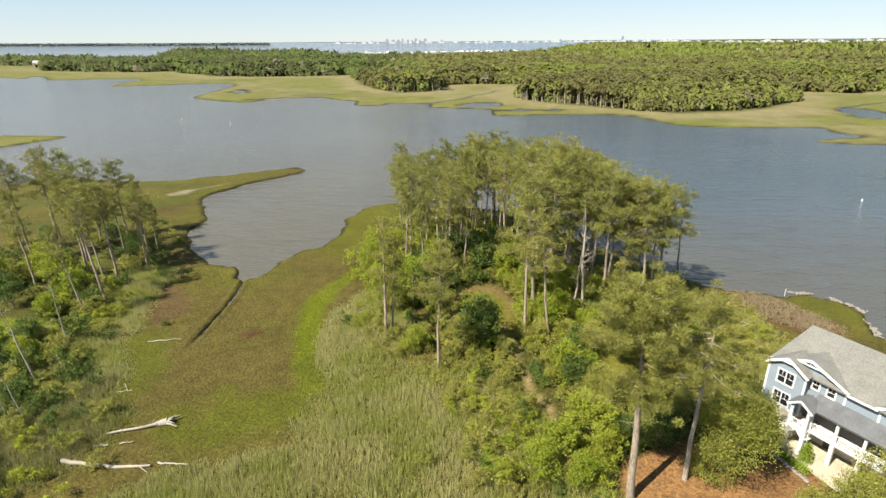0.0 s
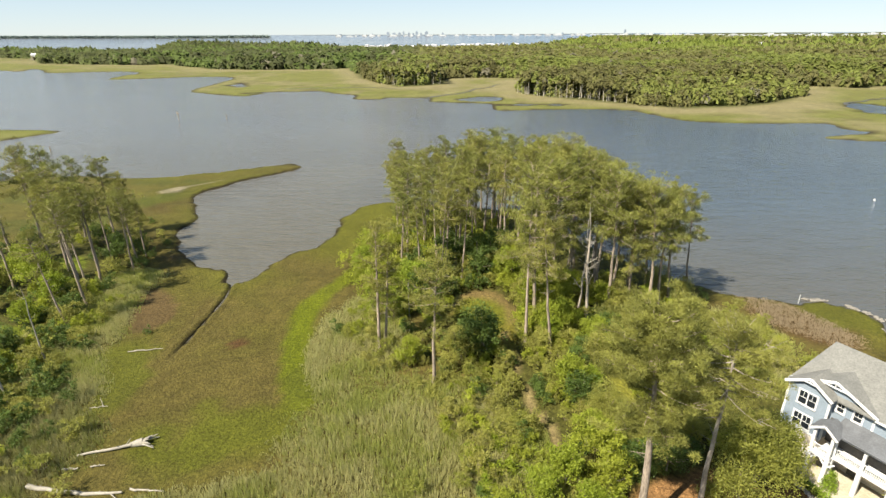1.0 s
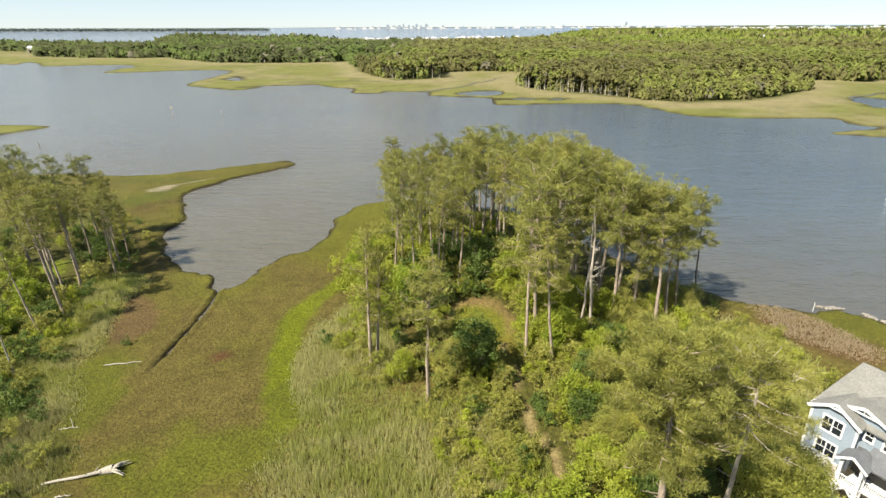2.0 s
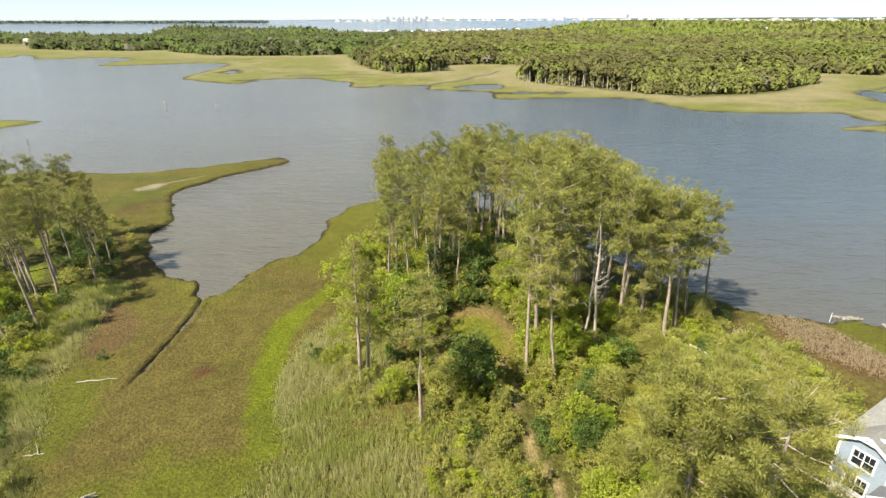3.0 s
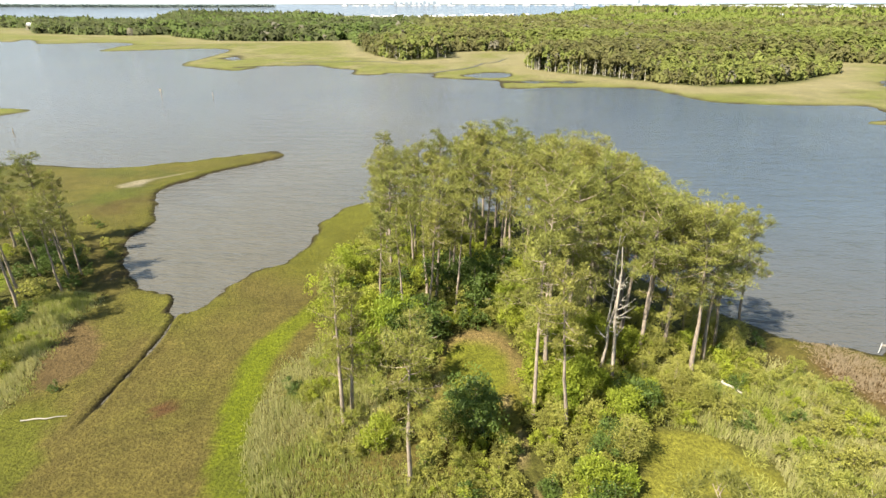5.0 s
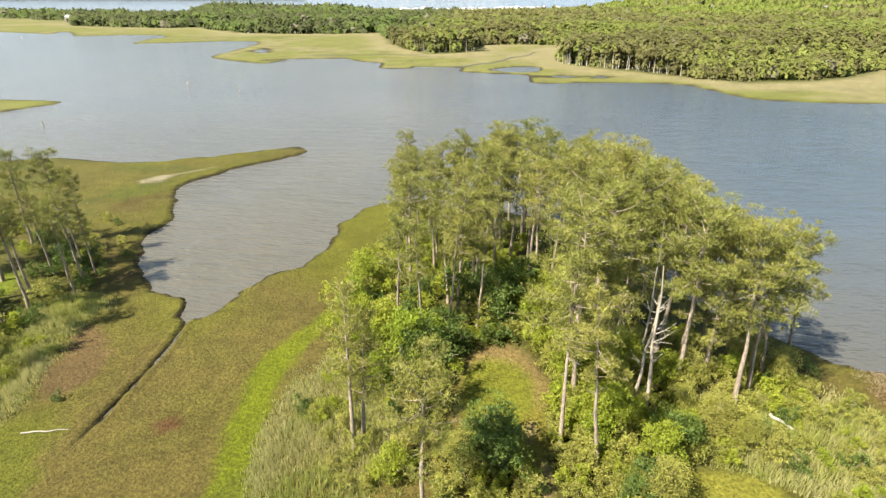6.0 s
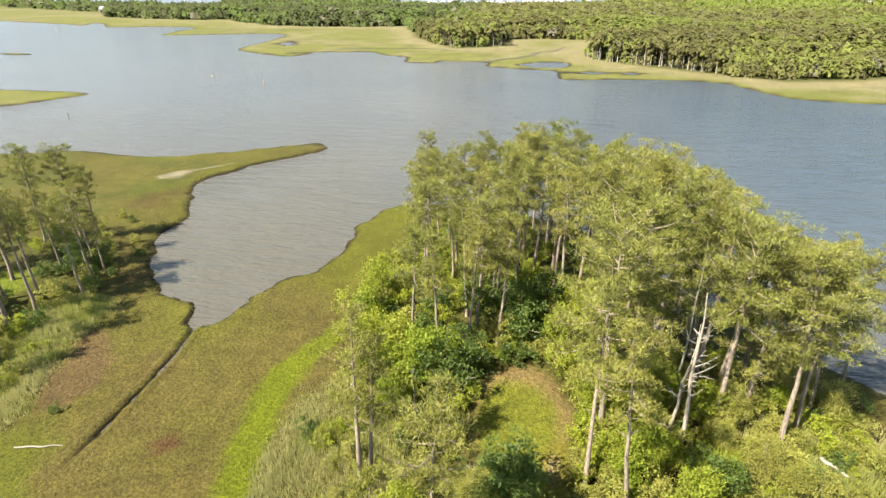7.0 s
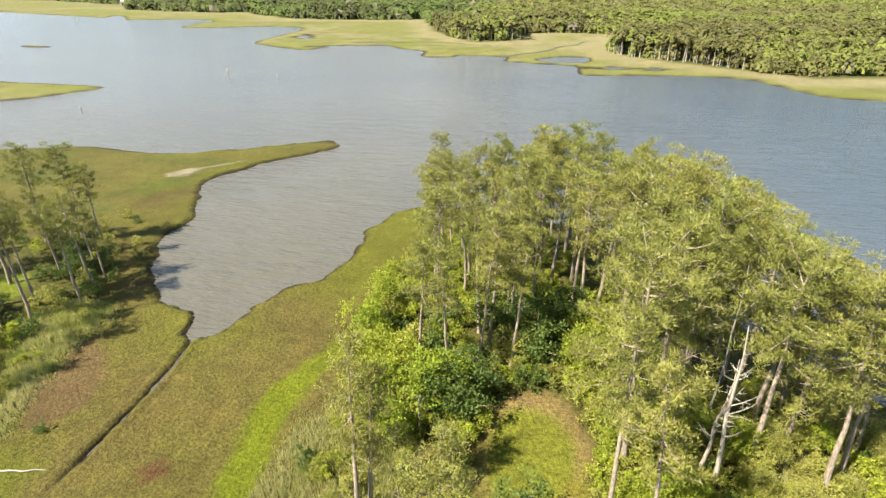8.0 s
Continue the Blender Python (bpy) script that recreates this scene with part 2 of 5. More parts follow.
DITCH = [(-46.3, 104.6), (-44, 101.5), (-42.6, 98), (-41.6, 92.5), (-41.4, 87), (-41.5, 78), (-41.6, 72)]
TRAIL = [(8.0, 79.5), (8.5, 74.2), (9.0, 71.5), (9.4, 67.5), (9.7, 63.3), (10.9, 60.3), (12.2, 58), (12.0, 54)]
STRIP = [(-17.8, 113), (-21.2, 101), (-24.6, 94), (-26.2, 86.5), (-25.2, 77.5), (-23, 70), (-20.5, 63)]


def shore(x, y):
    """Signed distance to the nearest shoreline, positive on land, ragged as marsh edges are."""
    x, y = np.asarray(x, dtype=float), np.asarray(y, dtype=float)
    s = np.full(x.shape, -1e9)
    near = y < 330
    if near.any():
        s[near] = inside(x[near], y[near], NEAR_LAND)
        s[near] += (fbm(x[near], y[near], 6, 3) - 0.5) * 2.4 + (fbm(x[near], y[near], 2.4, 6) - 0.5) * 1.7
    for poly, wob in ((FAR_LAND, 7), (ISLAND, 5), (ISLET, 3), (ISLET_TWO, 3), (FAR_COAST, 0)):
        k = y > poly[:, 1].min() - 30
        if k.any():
            s[k] = np.maximum(s[k], inside(x[k], y[k], poly) + (fbm(x[k], y[k], 26, 5) - 0.5) * wob)
    for cx, cy, rx, ry, deg in ((16, 403, 14, 13, 10), (252, 350, 11, 22, -10), (-207, 520, 7, 20, 15), (46, 373, 15, 3, 0), (280, 318, 30, 9, -20), (-150, 452, 14, 3, 10)):
        k = np.hypot(x - cx, y - cy) < 3 * max(rx, ry)
        if k.any():
            s[k] = np.minimum(s[k], -oval(x[k], y[k], cx, cy, rx, ry, deg) * min(rx, ry) + (fbm(x[k], y[k], 13, 9) - 0.5) * 15)
    return s


def lift(x, y):
    """The last kilometre rises a little, so that the sheet meets the sky at the true horizon."""
    return 24.0 * np.clip((np.hypot(x, y) - 3900) / 1000, 0, 1.3)


def land_height(x, y, s=None):
    s = shore(x, y) if s is None else s
    r = np.hypot(x, y)
    bank = 0.6 + np.clip((r - 170) / 230, 0, 1) * 4.5
    z = np.clip(0.45 * s / bank, -1.5, 0.42) + np.where(s > 1, (fbm(x, y, 9, 11) - 0.5) * 0.25, 0)
    up = ease(oval(x, y, 60, 45, 52, 45, -20), -0.05, 0.5) * 0.8 + ease(oval(x, y, 5, 100, 32, 45, 10), 0, 0.4) * 0.7 + ease(-x, 62, 80) * 0.6 * ease(-y, -150, -110)
    z = z + np.where(s > 0, np.clip(s / 6, 0, 1) * up, 0)
    yard = ease(oval(x, y, 43, 49, 17, 13, -58), 0, 0.25)
    z = z + yard * (0.95 - z)
    d = to_line(x, y, DITCH) + (fbm(x, y, 2.6, 88) - 0.5) * 1.0
    z = z - 0.5 * ease(-d, -0.45, -0.1) * ease(y, 70, 80) + 0.16 * ease(-abs(d - 1.0), -0.5, -0.1) * ease(y, 70, 80)
    return z + lift(x, y)


def mixed(base, w, col):
    return base + np.clip(w, 0, 1)[..., None] * (np.array(col) - base)


def cover_of(x, y, s):
    """Ground colour by what grows or lies there."""
    n, n2 = fbm(x, y, 11, 21), fbm(x, y, 4, 24)
    c = np.zeros(x.shape + (3,)) + (0.232, 0.200, 0.077)
    c = mixed(c, ease(n, 0.42, 0.66) * 0.7, (0.215, 0.205, 0.06))
    c = mixed(c, ease(fbm(x, y, 1.1, 26), 0.5, 0.7) * 0.45, (0.14, 0.13, 0.045))
    c = mixed(c, ease(n2, 0.6, 0.75) * 0.3, (0.20, 0.15, 0.075))
    c = mixed(c, ease(-x, 43.5, 45) * ease(-y, -110, -100) * 0.35, (0.22, 0.215, 0.06))
    c = mixed(c, ease(-to_line(x - 0.7, y, STRIP) + (n2 - 0.5) * 1.6, -2.4, -1.6) * (0.75 + 0.3 * n), (0.250, 0.318, 0.016))
    c = mixed(c, ease(oval(x, y, -20, 67, 3.2, 5.5, 0) + (n2 - 0.5) * 0.8, 0, 0.4), (0.20, 0.24, 0.03))
    c = mixed(c, ease(oval(x, y, -28, 57, 12, 7, 28) + (n2 - 0.5) * 1.1, 0, 0.5) * 0.85, (0.19, 0.22, 0.028))
    c = mixed(c, ease(oval(x, y, -53, 87.5, 4.6, 9.5, 25) + (n2 - 0.5) * 0.6, 0, 0.2), (0.235, 0.17, 0.105))
    c = mixed(c, ease(oval(x, y, -47, 70, 5, 11, 20) + (n2 - 0.5) * 0.9, 0, 0.4) * 0.75, (0.19, 0.225, 0.03))
    c = mixed(c, ease(oval(x, y, -33.0, 76.8, 1.6, 1.2, 20) + (n2 - 0.5) * 0.6, 0, 0.3), (0.20, 0.11, 0.065))
    c = mixed(c, ease(oval(x, y, -28.5, 116, 3.6, 2.2, 40) + (n2 - 0.5) * 0.6, 0, 0.3), (0.19, 0.13, 0.07))
    c = mixed(c, ease(np.maximum(oval(x, y, -86, 163.5, 4.2, 2.6, 55), oval(x, y, -80, 171, 5.5, 1.2, 48)) + (n2 - 0.5) * 1.8, 0, 0.3), (0.78, 0.70, 0.85))
    c = mixed(c, ease(oval(x, y, -86, 152, 6, 7, 0) + (n2 - 0.5) * 0.6, 0, 0.3) * 0.6, (0.235, 0.285, 0.04))
    c = mixed(c, ease(oval(x, y, -79, 145, 8, 7, 0) + (n2 - 0.5) * 0.6, 0, 0.3) * 0.9, (0.17, 0.11, 0.065))
    c = mixed(c, ease(-x, 57, 60) * ease(y, 104, 110) * ease(-y, -158, -150) * ease(-s, -7, -2.5) * (0.4 + 0.9 * n2), (0.15, 0.105, 0.062))
    c = mixed(c, ease(-x, 58, 66) * ease(y, 122, 132) * (0.2 + 0.4 * n2), (0.215, 0.225, 0.06))
    c = mixed(c, ease(-x, 74, 84) * ease(y, 118, 130) * ease(fbm(x, y, 9, 28), 0.42, 0.6) * 0.6, (0.14, 0.175, 0.05))
    c = mixed(c, ease(x, -36, -28) * ease(y, 104, 116) * 0.75, (0.22, 0.245, 0.035))
    # woodland floor and thickets
    wood = np.maximum(oval(x, y, 10, 112, 30, 36, 15), oval(x, y, 24, 70, 24, 24, 0))
    wood = np.maximum(wood, oval(x, y, -84, 84, 24, 46, 0))
    c = mixed(c, ease(wood + (n - 0.5) * 0.3, 0, 0.2) * 0.9, (0.15, 0.16, 0.05))
    c = mixed(c, ease(oval(x, y, 56, 86, 6.8, 12, 25) + (n2 - 0.5) * 0.5, 0, 0.25), (0.21, 0.135, 0.075))
    c = mixed(c, ease(oval(x, y, 64, 88, 6, 7, 25) + (n2 - 0.5) * 0.7, 0, 0.3), (0.22, 0.235, 0.05))
    # mown lawns, trail, bare and straw-covered soil
    lawn = oval(x, y, 4.3, 85.4, 6.0, 9.8, -4)
    c = mixed(c, ease(lawn, -0.02, 0.1), (0.38, 0.29, 0.17))
    c = mixed(c, ease(oval(x, y, 3.9, 84.4, 5.5, 9.0, -4) + (n2 - 0.5) * 0.3, 0, 0.25), (0.275, 0.305, 0.05))
    c = mixed(c, ease(oval(x, y, 8.0, 77.5, 2.2, 6, -6) + (n2 - 0.5) * 0.4, 0, 0.3), (0.32, 0.30, 0.07))
    c = mixed(c, ease(np.maximum(oval(x, y, 27.4, 70.6, 7.6, 4.9, -12), oval(x, y, 21, 65, 3, 5, -20)) + (n2 - 0.5) * 0.4, 0, 0.2), (0.37, 0.375, 0.085))
    c = mixed(c, ease(-to_line(x, y, TRAIL) + (n2 - 0.5) * 0.5, -0.55, -0.3) * 0.9, (0.58, 0.47, 0.34))
    c = mixed(c, ease(np.maximum(oval(x, y, 25, 46, 8, 6.5, 10), oval(x, y, 34, 47, 5, 3.5, 0)) + (n2 - 0.5) * 0.5, 0, 0.15), (0.54, 0.31, 0.20))
    for q in ((-79, 104, 4, 6, 30), (-73, 77, 9, 4, 0), (-95, 90, 9, 9, 0)):
        c = mixed(c, ease(oval(x, y, *q), 0, 0.2), (0.27, 0.35, 0.045))
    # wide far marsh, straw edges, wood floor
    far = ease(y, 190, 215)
    if not (y > 185).any():
        return finish_cover(c, x, y, s, far)
    big = fbm(x, y, 45, 31)
    fm = mixed(np.zeros(x.shape + (3,)) + (0.232, 0.235, 0.082), ease(big, 0.45, 0.58), (0.285, 0.262, 0.14))
    fm = mixed(fm, ease(fbm(x, y, 18, 34), 0.52, 0.66) * 0.8, (0.20, 0.215, 0.055))
    fm = mixed(fm, ease(fbm(x, y, 9, 37), 0.62, 0.74) * 0.6, (0.17, 0.15, 0.07))
    we = inside(x[y > 190], y[y > 190], WOODS_EDGE) if (y > 190).any() else np.zeros(0)
    edge = np.full(x.shape, -1e3)
    edge[y > 190] = we
    fm = mixed(fm, ease(edge + (big - 0.5) * 30, -45, -8) * 0.75, (0.345, 0.30, 0.19))
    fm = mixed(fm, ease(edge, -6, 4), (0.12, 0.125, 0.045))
    fm = mixed(fm, ease(inside(x, y, FAR_COAST), -5, 5), (0.06, 0.08, 0.05))
    return finish_cover(c + far[..., None] * (fm - c), x, y, s, far)


def finish_cover(c, x, y, s, far):
    # green living fringe, then dark mud on the bank's face
    c = mixed(c, ease(-s, -8, -0.8) * ease(fbm(x, y, 15, 41), 0.3, 0.6) * 0.6, (0.235, 0.25, 0.045))
    rim = 1.0 + 2.4 * np.clip((np.hypot(x, y) - 170) / 230, 0, 1)
    c = mixed(c, ease(-s, -rim, -rim * 0.4), (0.060, 0.048, 0.030))
    dd = to_line(x, y, DITCH) + (fbm(x, y, 2.6, 88) - 0.5) * 1.0
    # overall gain is higher for the far ground, raised most in blue
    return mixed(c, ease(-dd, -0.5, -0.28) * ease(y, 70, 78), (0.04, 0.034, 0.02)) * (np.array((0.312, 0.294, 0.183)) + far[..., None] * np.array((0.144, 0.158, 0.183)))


def axis(lo, hi, fine_lo, fine_hi, fine, mid_lo, mid_hi, mid):
    """Grid lines, fine in the near part, wider in the middle part, then growing to the ends."""
    a = list(np.arange(fine_lo, fine_hi, fine))
    for end, mid_end, sign in ((hi, mid_hi, 1), (lo, mid_lo, -1)):
        v, step = (a[-1] if sign > 0 else a[0]), fine
        while (end - v) * sign > 0:
            step = min(step * 1.25, mid) if (mid_end - v) * sign > 0 else step * 1.12
            v += sign * step
            a = a + [v] if sign > 0 else [v] + a
    return np.array(a)


def sheet(name, xs, ys, height, cover=None):
    X, Y = np.meshgrid(xs, ys)
    x, y = X.ravel(), Y.ravel()
    v = np.stack([x, y, height(x, y)], 1)
    i = (np.arange(len(ys) - 1)[:, None] * len(xs) + np.arange(len(xs) - 1)[None, :]).ravel()
    f = np.stack([i, i + 1, i + 1 + len(xs), i + len(xs)], 1)
    return np_mesh(name, v, f, cover(x, y) if cover else None, True)


GX = np.unique(np.concatenate([axis(-4890, 4890, -92, 74, 1.05, -620, 420, 5.5), np.arange(-47.75, -39.6, 0.25)]))
GY = axis(-900, 4890, 40, 180, 1.05, 40, 780, 5.0)
GROUND_SHORE = shore(*(m.ravel() for m in np.meshgrid(GX, GY)))
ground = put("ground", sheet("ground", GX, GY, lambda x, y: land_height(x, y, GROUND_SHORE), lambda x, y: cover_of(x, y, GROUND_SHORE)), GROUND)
tagged(ground, "low salt marsh with olive, brown and bright green grass", "ground", kind="structure")
WX = axis(-4890, 4890, -200, 200, 40, -600, 600, 60)
WY = axis(-900, 4890, 0, 300, 40, 0, 600, 60)
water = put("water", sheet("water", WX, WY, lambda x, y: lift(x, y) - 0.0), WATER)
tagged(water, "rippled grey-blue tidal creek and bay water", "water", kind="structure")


# ---- plants ----
def tube(points, radii, sides=6):
    """A tapered limb along the points."""
    p = np.asarray(points, dtype=float)
    d = np.gradient(p, axis=0)
    d /= np.linalg.norm(d, axis=1)[:, None] + 1e-9
    ref = np.where(np.abs(d[:, 2:3]) > 0.9, np.array([[1.0, 0, 0]]), np.array([[0, 0, 1.0]]))
    a = np.cross(d, ref)
    a /= np.linalg.norm(a, axis=1)[:, None]
    b = np.cross(d, a)
    ang = np.linspace(0, 2 * np.pi, sides, endpoint=False)
    ring = a[:, None] * np.cos(ang)[None, :, None] + b[:, None] * np.sin(ang)[None, :, None]
    v = (p[:, None] + ring * np.asarray(radii)[:, None, None]).reshape(-1, 3)
    f = []
    for i in range(len(p) - 1):
        for k in range(sides):
            q = i * sides
            f.append((q + k, q + (k + 1) % sides, q + sides + (k + 1) % sides, q + sides + k))
    return v, np.array(f)


def joined(pieces):
    v, f, n = [], [], 0
    for pv, pf in pieces:
        v.append(pv)
        f.append(pf + n)
        n += len(pv)
    return np.concatenate(v), np.concatenate(f)


def leaves(r, cent, rad, n, length, width, flat=0.6, up=0.5, wild=0.7, vary=0.44):
    """n pointed leaves or needle sprays round each centre; returns vertices, faces and a tint for each vertex."""
    m = len(cent)
    p = r.normal(size=(m, n, 3))
    p /= np.linalg.norm(p, axis=2)[..., None]
    p *= r.random((m, n, 1)) ** 0.45
    d = p + np.array([0, 0, up]) + wild * r.normal(size=(m, n, 3))
    d /= np.linalg.norm(d, axis=2)[..., None]
    side = np.cross(d, r.normal(size=(m, n, 3)))
    side /= np.linalg.norm(side, axis=2)[..., None] + 1e-9
    pos = cent[:, None] + p * np.asarray(rad).reshape(-1, 1, 1) * np.array([1, 1, flat])
    ln = length * (0.7 + 0.6 * r.random((m, n, 1)))
    v = np.stack([pos - side * width / 2, pos + side * width / 2, pos + d * ln], 2).reshape(-1, 3)
    f = np.arange(len(v)).reshape(-1, 3)
    tint = (1 - vary / 2 + vary * r.random((m, 1))) * (0.85 + 0.3 * r.random((m, n)))
    return v, f, np.repeat(tint.ravel(), 3)


def curve_to(a, b, sag, k=5):
    s = np.linspace(0, 1, k)[:, None]
    return np.asarray(a) * (1 - s) + np.asarray(b) * s + np.array([0, 0, sag]) * (s * (1 - s) * 4)


def pine(seed, height, spread, bare, limbs, needles, lean=0.3, full=1.0, girth=0.26, spray=(0.37, 0.085), bark=None):
    """A tall pine: long bare trunk, crooked limbs and a ragged crown of needle clumps."""
    r = np.random.default_rng(seed)
    root = new("pine_tree")
    hs = np.linspace(0, 1, 9)
    sway = np.cumsum(r.normal(size=(9, 2)) * 0.09, 0) + np.outer(hs ** 1.3, r.normal(size=2)) * lean * 1.2
    sway -= sway[0]
    axis_pts = np.column_stack([sway, hs * height])
    rad0 = girth

    def at(h):
        return np.array([np.interp(h, hs * height, axis_pts[:, k]) for k in range(3)])
    pieces, cent, size = [tube(axis_pts, rad0 * (1.12 - hs * 0.95), 8)], [], []
    for i in range(limbs):
        u = (i + r.random() * 0.8) / limbs
        h = height * (bare + (0.985 - bare) * u)
        ln = spread * (0.35 + 0.75 * math.sqrt(max(0.0, 1 - ((u - 0.42) / 0.66) ** 2))) * (0.6 + 0.55 * r.random())
        if u < 0.2:
            ln *= 0.55 + 0.5 * r.random()
        az = i * 2.4 + r.normal() * 0.5
        rise = math.radians(-14 + 64 * u + r.normal() * 13)
        tip = at(h) + ln * np.array([math.cos(az) * math.cos(rise), math.sin(az) * math.cos(rise), math.sin(rise)])
        pts = curve_to(at(h), tip, -0.09 * ln)
        pieces.append(tube(pts, 0.06 * height / 20 * np.linspace(1.15, 0.25, 5), 4))
        k = max(3, int(round(ln * 2.1 * full)))
        for s in np.linspace(0.32, 1.02, k):
            c = pts[0] + (tip - pts[0]) * s + np.array([0, 0, -0.09 * ln * s * (1 - s) * 4])
            w = 0.34 * ln * s
            cent.append(c + r.normal(size=3) * (w * 0.62, w * 0.62, 0.34))
            size.append(0.36 + 0.3 * r.random())
        for _ in range(int(ln * 0.9)):
            s = 0.55 + 0.4 * r.random()
            base = pts[0] + (tip - pts[0]) * s
            out = base + np.array([math.cos(az + r.choice([-1, 1])), math.sin(az + r.choice([-1, 1])), 0.2]) * (0.6 + 0.5 * r.random()) * ln * 0.3
            cent.append(out)
            size.append(0.42 + 0.3 * r.random())
            pieces.append(tube(curve_to(base, out, 0, 3), (0.03, 0.022, 0.012), 3))
    for _ in range(5):
        cent.append(at(height) + r.normal(size=3) * (0.5, 0.5, 0.35))
        size.append(0.7)
    for _ in range(int(4 + 5 * r.random())):
        h = height * bare * (0.62 + 0.36 * r.random())
        az = r.random() * 6.28
        ln = 0.5 + 1.2 * r.random()
        pieces.append(tube(curve_to(at(h), at(h) + np.array([math.cos(az), math.sin(az), 0.1]) * ln, 0, 3), (0.05, 0.03, 0.012), 3))
    put("trunk", np_mesh("trunk", *joined(pieces), smooth=True), bark or BARK, root)
    v, f, tint = leaves(r, np.array(cent), np.array(size), int(needles * 0.64), spray[0] * 0.86, spray[1] * 0.82, 0.6, 0.7, 0.6, 0.7)
    put("crown", np_mesh("crown", v, f, tint), PINE, root)
    return root


def broadleaf(seed, name, height, spread, mat, clumps, per, leaf, trunk=0.14, low=0.25, bark=None):
    """A leafy tree or shrub: stem, limbs and an uneven crown of leaf clumps with gaps."""
    r = np.random.default_rng(seed)
    root = new(name)
    cent, size, pieces = [], [], []
    lobes = [(r.normal(size=2) * spread * 0.33, low + (0.8 - low) * r.random(), 0.5 + 0.35 * r.random()) for _ in range(6)]
    for i in range(clumps):
        (off, hz, rr) = lobes[i % 6]
        p = r.normal(size=3)
        p /= np.linalg.norm(p)
        p[2] = abs(p[2]) * 0.9 - 0.25
        rad = spread * rr * (0.55 + 0.45 * r.random())
        c = np.array([off[0] + p[0] * rad, off[1] + p[1] * rad, height * (hz + p[2] * 0.32 * (0.7 + rr))])
        c[2] = np.clip(c[2], 0.12 * height, height)
        cent.append(c)
        size.append(spread * (0.17 + 0.13 * r.random()))
    tops = r.choice(len(cent), min(9, len(cent)), replace=False)
    stem = np.array([0, 0, height * (low + 0.1)])
    pieces.append(tube([(0, 0, -0.1), (0.05, 0.03, height * low * 0.5), stem], np.array([1.15, 0.9, 0.75]) * trunk, 6))
    for k in tops:
        pieces.append(tube(curve_to(stem * (0.55 + 0.4 * r.random()), cent[k], -0.15 * spread * 0.3, 3), trunk * np.array([0.55, 0.36, 0.12]), 3))
    put("stem", np_mesh("stem", *joined(pieces)), bark or BARK, root)
    v, f, tint = leaves(r, np.array(cent), np.array(size), int(per * 1.15), leaf * 0.8, leaf * 0.52, 0.75, 0.25, 0.8)
    put("foliage", np_mesh("foliage", v, f, tint), mat, root)
    return root


def dead_tree(seed, height, limbs, trunk=0.16, bark=None):
    """A bare bleached snag with broken limbs."""
    r = np.random.default_rng(seed)
    root = new("dead_tree")
    hs = np.linspace(0, 1, 7)
    p = np.column_stack([np.cumsum(r.normal(size=(7, 2)) * 0.12, 0), hs * height])
    put("trunk", np_mesh("trunk", *tube(p, trunk * (1.1 - hs * 0.9), 7), smooth=True), bark or DEAD, root)
    for i in range(limbs):
        h = 0.35 + 0.6 * r.random()
        base = np.array([np.interp(h, hs, p[:, k]) for k in range(3)])
        az, ln = r.random() * 6.28, (0.4 + 1.5 * r.random() ** 2) * height / 9
        tip = base + np.array([math.cos(az), math.sin(az), 0.4 + 1.1 * r.random()]) * ln
        pts = curve_to(base, tip, -0.1 * ln)
        pieces = [tube(pts, trunk * 0.3 * np.linspace(1, 0.15, 5), 4)]
        for _ in range(3):
            b = pts[2 + int(r.random() * 2)]
            pieces.append(tube(curve_to(b, b + (r.normal(size=3) * 0.4 + (tip - base) / ln * 0.5) * ln * 0.5, 0, 3), trunk * np.array([0.16, 0.1, 0.04]), 3))
        put("limb", np_mesh("limb", *joined(pieces)), DEAD, root)
    return root


def stand(master, x, y, size=1.0, turn=None, tilt=(0, 0), sink=0.1, label="", group=""):
    """Sets a copy of a plant on the ground."""
    z = float(land_height(np.array([x]), np.array([y]))[0]) - sink
    turn = rng.random() * 360 if turn is None else turn
    ob = copy_thing(master, pose(x, y, z, tilt[0], tilt[1], 0) @ pose(0, 0, 0, 0, 0, turn) @ Matrix.Scale(size, 4))
    return tagged(ob, label, group=group)


def spaced(n, keep, box, gap, r, tries=60):
    """Up to n places in the box where keep() holds, no nearer than gap to each other."""
    out = []
    for _ in range(n * tries):
        x, y = box[0] + (box[2] - box[0]) * r.random(), box[1] + (box[3] - box[1]) * r.random()
        if keep(x, y) and all((x - a) ** 2 + (y - b) ** 2 > gap * gap for a, b in out):
            out.append((x, y))
            if len(out) == n:
                break
    return out


def joined_stand(master, x, y, size, store):
    """Adds a turned and scaled plant's faces to a store, to be joined with its neighbours."""
    z = float(land_height(np.array([x]), np.array([y]))[0]) - 0.1
    a = rng.random() * 6.283
    for o in master.children:
        me = o.data
        v = np.empty(len(me.vertices) * 3)
        me.vertices.foreach_get("co", v)
        v = v.reshape(-1, 3) * size
        v = np.stack([v[:, 0] * math.cos(a) - v[:, 1] * math.sin(a) + x, v[:, 0] * math.sin(a) + v[:, 1] * math.cos(a) + y, v[:, 2] + z], 1)
        if o.name.startswith("foliage"):
            c = np.empty(len(me.vertices) * 4, dtype=np.float32)
            me.color_attributes["cover"].data.foreach_get("color", c)
            store.setdefault(me.materials[0].name, []).append((v, c.reshape(-1, 4)[:, 0] * (0.85 + 0.3 * rng.random())))


def discard(master):
    for o in (*master.children_recursive, master):
        bpy.data.objects.remove(o)


